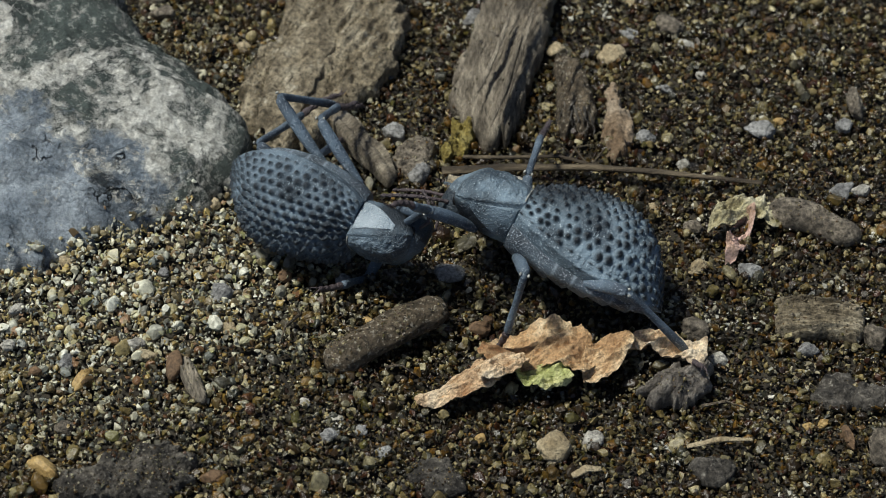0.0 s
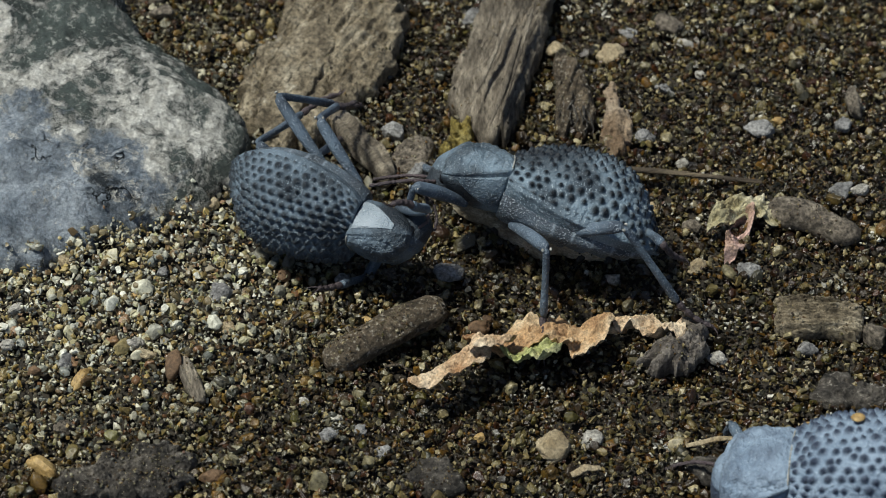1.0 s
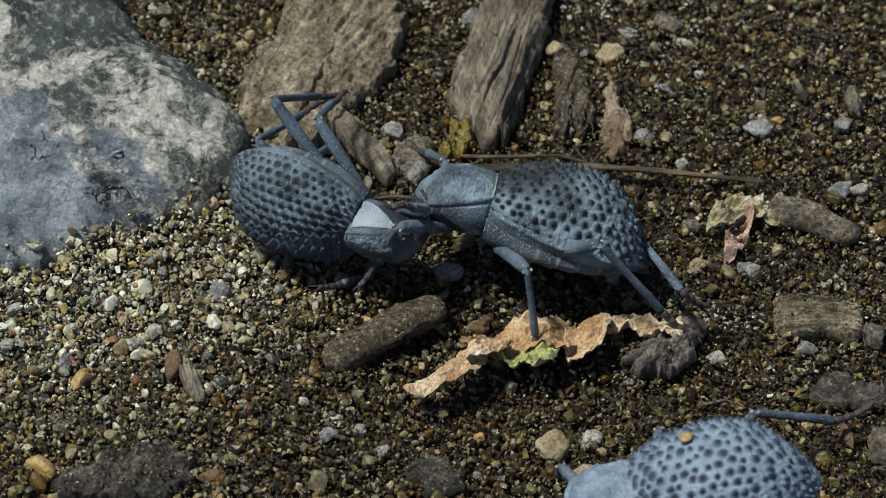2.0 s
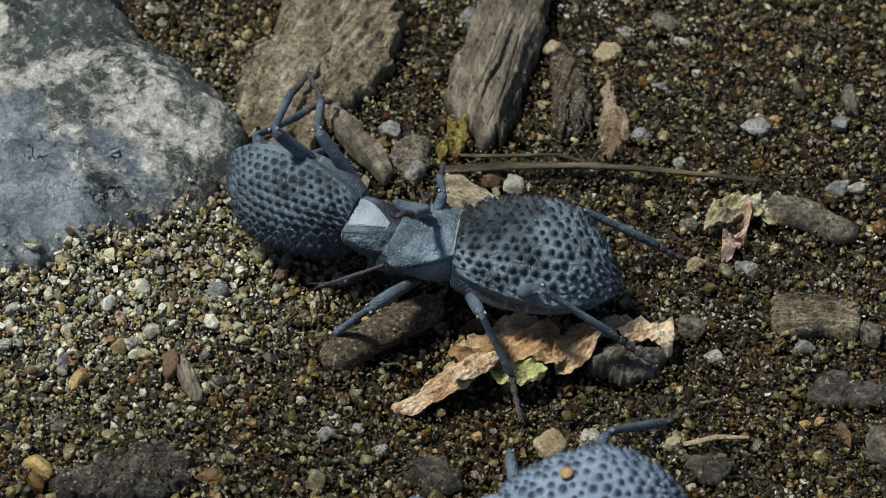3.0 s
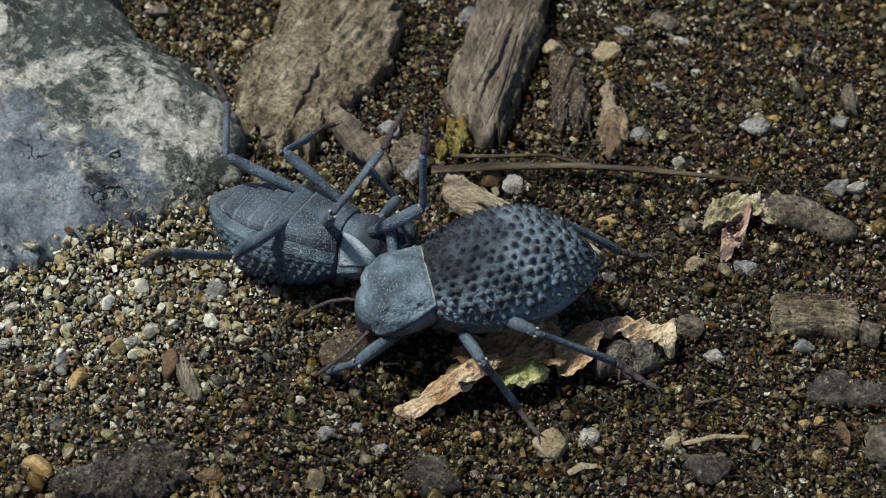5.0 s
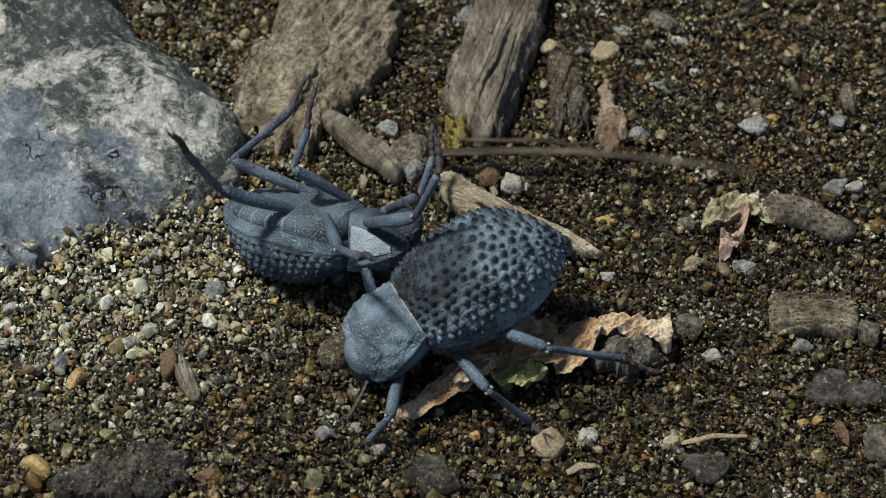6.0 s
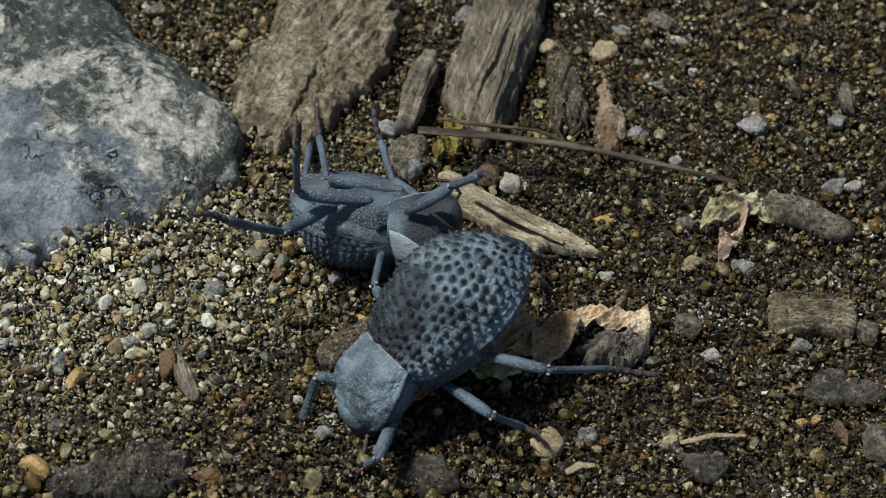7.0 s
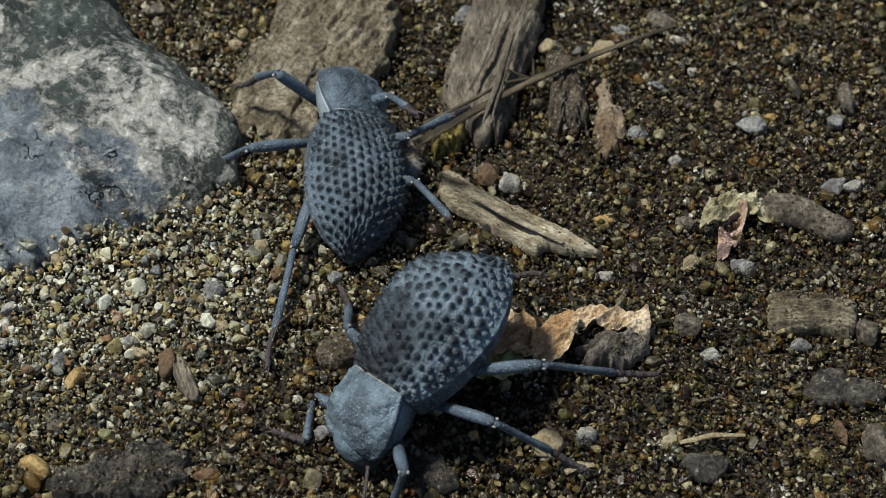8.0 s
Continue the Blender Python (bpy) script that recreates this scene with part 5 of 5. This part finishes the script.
LEGS_A = [
    [(0, 49, 28, 90, 43, 125, 49), (1.7, 49, 28, 90, 43, 125, 49), (2.7, 45, 26, 87, 46, 108, 51), (3.1, 45, 26, 87, 46, 108, 51), (3.35, 45, 26, 87, 46, 108, 51), (3.85, 45, 26, 87, 46, 108, 51), (4, 52, 21, 99, 38, 117, 42), (4.15, 3, -42, 123, -79, -12, -83), (4.7, 3, -42, 123, -79, -12, -83), (5.8, 13, -15, 19, -51, -112, -73), (6.4, 13, -15, 19, -51, -112, -73), (6.5, 41, -6, 18, -24, -32, -62), (6.6, -2, -30, 17, -23, 26, -6), (7.2, -2, -30, 17, -23, 26, -6), (7.4, 7, -21, 41, -37, 37, -43), (7.8, 7, -21, 41, -37, 37, -43), (7.9, 84, 15, -34, -60, 6, -81), (7.9667, 84, 15, -34, -60, 6, -81), (8, 84, 15, -34, -60, 6, -81)],
    [(0, 142, -18, -101, -55, -75, -58), (1.7, 142, -18, -101, -55, -75, -58), (2.7, 122, 8, -124, -55, -179, -45), (3.1, 122, 8, -124, -55, -179, -45), (3.35, 115, -27, -121, -57, 149, -54), (3.85, 115, -27, -121, -57, 149, -54), (4, 99, -17, -110, -64, 168, -82), (4.15, 67, -46, -103, -11, -100, -28), (4.7, 67, -46, -103, -11, -100, -28), (5.8, 47, 6, 40, -13, 40, -15), (6.4, 47, 6, 40, -13, 40, -15), (6.5, 66, -23, 63, -21, 67, -35), (6.6, 113, -14, 38, -43, 30, -53), (7.2, 113, -14, 38, -43, 30, -53), (7.4, 93, 57, 44, 39, 41, 66), (7.8, 93, 57, 44, 39, 41, 66), (7.9, 104, -15, -28, -79, 61, -48), (7.9667, 104, -15, -28, -79, 61, -48), (8, 104, -15, -28, -79, 61, -48)],
    [(0, 143, -16, -67, -47, -60, -51), (1.7, 143, -16, -67, -47, -60, -51), (2.7, 119, 24, -117, -59, -100, -71), (3.1, 119, 24, -117, -59, -100, -71), (3.35, 123, 18, -163, -48, 171, -43), (3.85, 123, 18, -163, -48, 171, -43), (4, 105, 33, -139, -35, -152, -45), (4.15, 105, 11, 105, -24, 101, -9), (4.7, 105, 11, 105, -24, 101, -9), (5.8, 111, -28, 69, -38, 66, -37), (6.4, 111, -28, 69, -38, 66, -37), (6.5, 87, -12, 55, -17, 58, -33), (6.6, 87, 10, 69, -22, 79, -21), (7.2, 87, 10, 69, -22, 79, -21), (7.4, 66, -13, 43, -43, 46, -42), (7.8, 66, -13, 43, -43, 46, -42), (7.9, 162, -7, 160, 5, 160, 9), (7.9667, 162, -7, 160, 5, 160, 9), (8, 162, -7, 160, 5, 160, 9)],
    [(0, -107, 10, 100, 53, 129, 53), (1.7, -107, 10, 100, 53, 129, 53), (2.7, -102, 14, 100, 49, 128, 50), (3.1, -102, 14, 100, 49, 128, 50), (3.35, -102, 13, 100, 50, 126, 50), (3.85, -102, 13, 100, 50, 126, 50), (4, -86, 35, 109, 41, 132, 41), (4.15, -102, 16, 101, -32, 91, -24), (4.7, -102, 16, 101, -32, 91, -24), (5.8, -95, 9, -107, -18, -105, -72), (6.4, -95, 9, -107, -18, -105, -72), (6.5, -153, -21, -88, 5, -72, 6), (6.6, -166, -5, -149, -24, -173, -74), (7.2, -166, -5, -149, -24, -173, -74), (7.4, -151, -10, -121, 5, -121, 5), (7.8, -151, -10, -121, 5, -121, 5), (7.9, 168, 79, 154, 46, 157, 49), (7.9667, 168, 79, 154, 46, 157, 49), (8, 168, 79, 154, 46, 157, 49)],
    [(0, 154, -5, -84, -63, -99, -53), (1.7, 154, -5, -84, -63, -99, -53), (2.7, 154, -8, -92, -47, -94, -52), (3.1, 154, -8, -92, -47, -94, -52), (3.35, 152, -11, -94, -44, -94, -52), (3.85, 152, -11, -94, -44, -94, -52), (4, 119, 4, -86, -39, -92, -42), (4.15, -177, -37, -91, 23, -78, 28), (4.7, -177, -37, -91, 23, -78, 28), (5.8, 112, -39, -114, -8, -79, -66), (6.4, 112, -39, -114, -8, -79, -66), (6.5, 136, -11, -152, -6, -123, -18), (6.6, 133, -12, -144, -15, -142, -30), (7.2, 133, -12, -144, -15, -142, -30), (7.4, -162, -72, -169, 2, -152, 15), (7.8, -162, -72, -169, 2, -152, 15), (7.9, -116, 75, 142, 74, -54, -13), (7.9667, -116, 75, 142, 74, -54, -13), (8, -116, 75, 142, 74, -54, -13)],
    [(0, 154, -4, -82, -66, 2, -63), (1.7, 154, -4, -82, -66, 2, -63), (2.7, 155, -4, -76, -61, -56, -63), (3.1, 155, -4, -76, -61, -56, -63), (3.35, 150, -2, -108, -57, 179, -50), (3.85, 150, -2, -108, -57, 179, -50), (4, 133, 15, -124, -44, -130, -41), (4.15, 170, -23, -123, 0, -168, -49), (4.7, 170, -23, -123, 0, -168, -49), (5.8, 152, -27, -90, -10, -103, -23), (6.4, 152, -27, -90, -10, -103, -23), (6.5, 158, -8, -162, -13, -159, -10), (6.6, 166, 3, -136, -9, -133, -33), (7.2, 166, 3, -136, -9, -133, -33), (7.4, 107, -21, -145, 2, -158, -18), (7.8, 107, -21, -145, 2, -158, -18), (7.9, -161, 67, 162, 42, -69, -43), (7.9667, -161, 67, 162, 42, -69, -43), (8, -161, 67, 162, 42, -69, -43)],
]
BODY_B = [
    (0, 6.25, -2.41, 7.05, 46.2, -13.4, 156.4),
    (0.6, 6.25, -2.41, 7.05, 46.2, -13.4, 156.4),
    (0.7, 5.24, 0.89, 7.17, 45.4, -11.7, 167.4),
    (1.6, 5.24, 0.89, 7.17, 45.4, -11.7, 167.4),
    (2.7, 1.40, -6.00, 7.13, 18.2, -1.4, 171.9),
    (3.8, 1.40, -6.00, 7.13, 18.2, -1.4, 171.9),
    (4, 0.31, -7.52, 7.60, 8.2, -2.0, 182.7),
    (4.2, -0.25, -9.36, 7.37, 5.5, 4.8, 187.0),
    (4.7, -0.25, -9.36, 7.37, 5.5, 4.8, 187.0),
    (5.8, -1.92, -12.49, 6.11, 3.5, 18.4, 207.3),
    (6.2, -1.92, -12.49, 6.11, 3.5, 18.4, 207.3),
    (6.45, -3.07, -16.61, 5.91, 18.4, 27.7, 219.3),
    (7.25, -3.07, -16.61, 5.91, 18.4, 27.7, 219.3),
    (7.4, -3.43, -17.88, 5.05, 29.9, 26.0, 225.3),
    (7.5, -3.43, -17.88, 5.05, 29.9, 26.0, 225.3),
    (7.65, -3.63, -19.47, 6.05, 26.1, 25.3, 228.9),
    (8, -3.63, -19.47, 6.05, 26.1, 25.3, 228.9),
]
LEGS_B = [
    [(0, 50, 1, -70, -30, 25, -66), (0.6, 50, 1, -70, -30, 25, -66), (0.7, 43, 4, -90, -42, 18, -71), (1.6, 43, 4, -90, -42, 18, -71), (2.7, 58, 1, -35, -50, -20, -56), (3.8, 58, 1, -35, -50, -20, -56), (4, 48, 19, -48, -54, -26, -60), (4.2, 37, 18, -62, -41, -49, -53), (4.7, 37, 18, -62, -41, -49, -53), (5.8, 59, 19, -18, -41, 25, 9), (6.2, 59, 19, -18, -41, 25, 9), (6.45, 52, 24, -66, -36, 41, 45), (7.25, 52, 24, -66, -36, 41, 45), (7.4, 69, 11, -53, -38, 62, 22), (7.5, 69, 11, -53, -38, 62, 22), (7.65, 71, 22, -55, -44, 55, 17), (8, 71, 22, -55, -44, 55, 17)],
    [(0, 104, -1, -98, -51, -83, -53), (0.6, 104, -1, -98, -51, -83, -53), (0.7, 119, -5, -113, -54, 120, -62), (1.6, 119, -5, -113, -54, 120, -62), (2.7, 106, 19, -156, -64, 114, -39), (3.8, 106, 19, -156, -64, 114, -39), (4, 101, 22, -180, -69, 109, -4), (4.2, 103, 21, -175, -72, 109, -6), (4.7, 103, 21, -175, -72, 109, -6), (5.8, 96, 9, 171, -77, 97, 33), (6.2, 96, 9, 171, -77, 97, 33), (6.45, 98, -3, -106, -65, 102, 24), (7.25, 98, -3, -106, -65, 102, 24), (7.4, 95, 12, -173, -75, -148, -78), (7.5, 95, 12, -173, -75, -148, -78), (7.65, 102, -4, -160, -80, 110, -63), (8, 102, -4, -160, -80, 110, -63)],
    [(0, 147, 15, -138, -18, 114, -1), (0.6, 147, 15, -138, -18, 114, -1), (0.7, 139, 22, -148, -33, -162, -18), (1.6, 139, 22, -148, -33, -162, -18), (2.7, 119, 38, -157, -38, -168, -37), (3.8, 119, 38, -157, -38, -168, -37), (4, 112, 40, -172, -39, 179, -39), (4.2, 112, 35, -172, -46, 142, -24), (4.7, 112, 35, -172, -46, 142, -24), (5.8, 115, 16, -175, -57, 158, -57), (6.2, 115, 16, -175, -57, 158, -57), (6.45, 115, -5, -146, -61, 156, -54), (7.25, 115, -5, -146, -61, 156, -54), (7.4, 120, -12, -142, -58, 177, -58), (7.5, 120, -12, -142, -58, 177, -58), (7.65, 121, -4, -158, -65, 168, -57), (8, 121, -4, -158, -65, 168, -57)],
    [(0, -62, 10, -67, -3, -40, 4), (0.6, -62, 10, -67, -3, -40, 4), (0.7, -62, 10, -67, -3, -40, 4), (1.6, -62, 10, -67, -3, -40, 4), (2.7, -146, 79, -81, -19, -89, -5), (3.8, -146, 79, -81, -19, -89, -5), (4, -146, 79, -81, -19, -89, -5), (4.2, -96, 62, -78, -51, -64, -60), (4.7, -96, 62, -78, -51, -64, -60), (5.8, -110, 38, -84, -24, -78, -38), (6.2, -110, 38, -84, -24, -78, -38), (6.45, -10, 67, -16, -40, -38, 18), (7.25, -10, 67, -16, -40, -38, 18), (7.4, -76, 33, 50, 11, -44, 23), (7.5, -76, 33, 50, 11, -44, 23), (7.65, -80, 21, 51, 13, -67, 38), (8, -80, 21, 51, 13, -67, 38)],
    [(0, -9, 69, -83, 23, -89, 23), (0.6, -9, 69, -83, 23, -89, 23), (0.7, 107, 54, -90, -21, -88, -18), (1.6, 107, 54, -90, -21, -88, -18), (2.7, -150, 81, -79, -46, -77, -40), (3.8, -150, 81, -79, -46, -77, -40), (4, -150, 81, -79, -46, -77, -40), (4.2, -150, 81, -79, -46, -77, -40), (4.7, -150, 81, -79, -46, -77, -40), (5.8, -161, 19, -114, -44, 63, 32), (6.2, -161, 19, -114, -44, 63, 32), (6.45, -114, 46, -119, -21, -111, -29), (7.25, -114, 46, -119, -21, -111, -29), (7.4, -108, 56, -121, -12, -116, -29), (7.5, -108, 56, -121, -12, -116, -29), (7.65, -103, 52, -108, -29, -110, -4), (8, -103, 52, -108, -29, -110, -4)],
    [(0, 148, 44, -111, -19, 111, -14), (0.6, 148, 44, -111, -19, 111, -14), (0.7, 175, 21, 99, -1, -129, -14), (1.6, 175, 21, 99, -1, -129, -14), (2.7, -150, 39, -151, -32, -154, -29), (3.8, -150, 39, -151, -32, -154, -29), (4, -160, 29, -172, -38, -170, -26), (4.2, -158, 25, -170, -51, -174, -27), (4.7, -158, 25, -170, -51, -174, -27), (5.8, -179, 6, -125, -60, -134, -59), (6.2, -179, 6, -125, -60, -134, -59), (6.45, -178, 4, -109, -54, -130, -62), (7.25, -178, 4, -109, -54, -130, -62), (7.4, 176, 2, -108, -43, 101, 17), (7.5, 176, 2, -108, -43, 101, 17), (7.65, 174, 3, -111, -48, 107, 14), (8, 174, 3, -111, -48, 107, 14)],
]
BODY_C = [
    (0, 55.53, -27.53, 5.38, 11.2, 11.1, 169.6),
    (0.5, 40.03, -27.53, 5.38, 11.2, 11.1, 169.6),
    (0.6, 36.53, -27.43, 5.38, 11.2, 11.1, 169.6),
    (0.7, 33.23, -27.13, 5.38, 11.2, 11.1, 169.6),
    (0.8, 29.93, -26.83, 5.38, 11.2, 11.1, 169.6),
    (0.9, 26.63, -26.53, 5.38, 11.2, 11.1, 169.6),
    (1.2, 25.83, -26.53, 5.38, 11.2, 11.1, 169.6),
    (1.4, 25.37, -27.09, 5.64, 10.7, 19.3, 183.9),
    (1.5, 22.27, -28.29, 5.64, 10.7, 19.3, 183.9),
    (1.7, 16.37, -29.49, 5.64, 10.7, 19.3, 183.9),
    (2.8, 7.99, -29.88, 5.39, -1.0, 6.7, 188.1),
    (3, 5.30, -32.18, 4.79, -0.4, 7.2, 196.4),
    (3.4, 0.84, -35.41, 5.16, 4.0, 14.0, 194.9),
    (3.8, 0.24, -36.21, 5.16, 4.0, 14.0, 194.9),
    (4.2, -2.16, -40.41, 5.16, 4.0, 14.0, 194.9),
    (4.7, -7.16, -45.41, 5.16, 4.0, 14.0, 194.9),
    (8, -21.16, -65.41, 5.16, 4.0, 14.0, 194.9),
]
LEGS_C = [[(0, 60, 10, 50, -60, 40, -20)], [(0, 100, 15, 100, -60, 100, -20)], [(0, 140, 20, 150, -45, 150, -15)],
          [(0, -60, 10, -50, -60, -40, -20)], [(0, -100, 15, -100, -60, -100, -20)], [(0, -140, 20, -150, -45, -150, -15)]]
LEAF_ROWS = [
    (0, 7.53, -12.97, 0.00, -7.0, 0.0, 0.0),
    (0.6, 7.54, -12.99, 0.00, -7.0, 0.0, 0.0),
    (0.7, 6.50, -12.5, 0.70, 2.0, 0.0, -27.0),
    (1.6, 6.50, -12.5, 0.70, 2.0, 0.0, -27.0),
    (2.8, 5.51, -12.85, 0.00, 0.0, 0.0, 0.0),
    (4.0, 5.63, -12.89, 0.00, 0.0, 0.0, 0.0),
    (4.2, 5.74, -13.06, 0.00, 0.0, 0.0, 0.0),
    (4.7, 5.73, -13.07, 0.00, 0.0, 0.0, 0.0),
    (5.8, 5.82, -13.23, 0.00, 2.0, 0.0, 0.0),
    (6.2, 5.06, -12.68, 0.00, 2.0, 0.0, 0.0),
    (6.5, 4.06, -12.40, 0.00, 3.0, 0.0, 0.0),
    (8.0, 4.13, -12.43, 0.00, 3.0, 0.0, 0.0),
]
CLOD_ROWS = [
    (0, 18.77, -14.66, 0.00, 25.0, 0.0, 0.0),
    (0.6, 18.77, -14.69, 0.00, 25.0, 0.0, 0.0),
    (0.7, 18.9, -11.4, 0.00, 32.0, 0.0, 0.0),
    (1.6, 18.9, -11.4, 0.00, 32.0, 0.0, 0.0),
    (2.8, 14.83, -12.47, 0.00, 0.0, 0.0, 0.0),
    (4.0, 14.95, -12.52, 0.00, 0.0, 0.0, 0.0),
    (4.2, 15.18, -12.06, 0.00, 15.0, 0.0, 0.0),
    (4.7, 15.17, -12.07, 0.00, 15.0, 0.0, 0.0),
    (5.8, 15.19, -11.84, 0.00, 15.0, 0.0, 0.0),
    (6.2, 15.12, -11.29, 0.00, 15.0, 0.0, 0.0),
    (6.5, 14.58, -11.13, 0.00, 20.0, 0.0, 0.0),
    (8.0, 14.64, -11.16, 0.00, 20.0, 0.0, 0.0),
]
STRAW_ROWS = [
    (0, -0.10, 7.73, 1.20, -0.7, 0.0, 0.0),
    (3, 0.04, 7.66, 1.20, -0.4, 0.0, 0.0),
    (3.8, -0.03, 7.65, 1.20, -0.4, 0.0, 0.0),
    (4.2, -0.65, 7.42, 1.30, -0.4, 0.0, 0.0),
    (4.7, -0.66, 7.41, 1.30, -0.4, 0.0, 0.0),
    (5.8, -0.41, 7.83, 1.50, -2.6, 0.0, 0.0),
    (5.9, -0.40, 7.68, 1.80, -7.8, 0.0, 0.0),
    (6.0, -0.14, 8.34, 2.50, -2.6, 0.0, 0.0),
    (6.1, -0.60, 7.11, 4.00, 41.4, 0.0, 0.0),
    (6.2, -0.83, 7.49, 4.00, 34.8, 0.0, 0.0),
    (6.3, -1.29, 6.15, 3.50, 13.0, 0.0, 0.0),
    (6.4, -1.75, 6.46, 3.50, 9.1, 0.0, 0.0),
    (6.5, -1.74, 7.94, 3.50, 18.0, 0.0, 0.0),
    (6.6, 0.18, 8.44, 2.50, -30.2, 0.0, 0.0),
    (6.8, -0.29, 8.31, 2.50, -30.2, 0.0, 0.0),
    (6.9, 0.91, 8.95, 2.50, -23.0, 0.0, 0.0),
    (7.0, -1.47, 9.54, 4.00, -10.4, 0.0, 0.0),
    (7.1, -1.70, 7.47, 4.00, -47.6, 0.0, 0.0),
    (7.2, -1.21, 8.42, 4.50, -13.0, 0.0, 0.0),
    (7.3, -0.96, 4.77, 5.00, 66.1, 0.0, 0.0),
    (7.4, 0.93, 5.47, 3.50, -15.5, 0.0, 0.0),
    (7.5, -0.39, 8.99, 2.60, 34.0, 0.0, 0.0),
    (7.8, -0.38, 8.99, 2.60, 34.0, 0.0, 0.0),
    (8.0, -1.67, 9.12, 2.60, 34.0, 0.0, 0.0),
]
CHIP_ROWS = [
    (0, -7.01, 10.88, 0.60, -57.3, 0.0, 0.0),
    (3, -6.97, 10.96, 0.60, -57.3, 0.0, 0.0),
    (5.9, -6.97, 11.01, 0.60, -57.3, 0.0, 0.0),
    (6.0, -6.46, 10.42, 0.80, -47.6, 0.0, 0.0),
    (6.1, -7.40, 9.55, 0.90, -10.4, 0.0, 0.0),
    (6.5, -7.25, 9.80, 0.90, -10.4, 0.0, 0.0),
    (6.6, -4.40, 16.50, 1.20, -78.4, 0.0, 0.0),
    (6.9, -4.38, 16.70, 1.20, -78.4, 0.0, 0.0),
    (7.0, -1.61, 16.48, 1.20, -105.6, 0.0, 0.0),
    (7.2, -1.74, 16.81, 1.20, -105.6, 0.0, 0.0),
    (7.3, -2.18, 17.15, 1.20, -109.7, 0.0, 0.0),
    (7.4, -4.64, 16.20, 1.00, -70.3, 0.0, 0.0),
    (7.5, -7.68, 10.65, 0.80, -18.0, 0.0, 0.0),
    (8.0, -7.67, 10.78, 0.80, -18.0, 0.0, 0.0),
]


def carry(root, joints, body, legs, size=(1, 1, 1)):
    walk(root, [(t, body_at(body, t)) for t in TIMES])
    for i, leg in enumerate(LEGS):
        poses = [leg_at(i, legs[i], t, size) for t in TIMES]
        for k in range(3):
            walk(joints[leg][k], [(t, p[k]) for t, p in zip(TIMES, poses)])


def bend_neck(root, rows):
    """Turns the neck shield, head and feelers about the waist by a rotation vector in degrees."""
    front = [ob for ob in root.children if ob.name.split(".")[0] in ("pronotum", "side_plate", "head", "antenna", "collar")]
    keys = []
    for t in TIMES:
        a, b, s = blend(rows, t)
        v = Vector(a[1:]).lerp(Vector(b[1:]), s)
        turn = Matrix.Rotation(radians(v.length), 4, v.normalized()) if v.length > 0.01 else Matrix.Identity(4)
        keys.append((t, turn))
    for ob in front:
        walk(ob, keys)


def pushed(ob, rows):
    """Keys a loose thing by rows of seconds, place (mm), turn about z and lean about its length."""
    walk(ob, [(t, pose(x * MM, y * MM, z * MM, lean, tip, turn)) for t, x, y, z, turn, tip, lean in rows])


def motions():
    pushed(LEAF, LEAF_ROWS)
    pushed(CLOD, CLOD_ROWS)
    pushed(STRAW, STRAW_ROWS)
    pushed(CHIP, CHIP_ROWS)
    carry(*BEETLE_A, BODY_A, LEGS_A, SMALL)
    bend_neck(BEETLE_A[0], FLEX_A)
    carry(*BEETLE_B, BODY_B, LEGS_B)
    carry(*BEETLE_C, BODY_C, LEGS_C)


BEETLE_A = make_beetle("blue-grey beetle struggling on its back against the rock", swept=True, size=SMALL)
BEETLE_B = make_beetle("blue-grey beetle with tuberculate wing cases pushing another beetle")
BEETLE_C = make_beetle("pale blue beetle with pitted wing cases walking past on the sand", pale=True)
part(ball("dust_patch", (-5.0, -1.0, 4.85), (0.55, 0.5, 0.18), M_OCHRE), BEETLE_C[0], "ochre speck of dust on the shell")
motions()
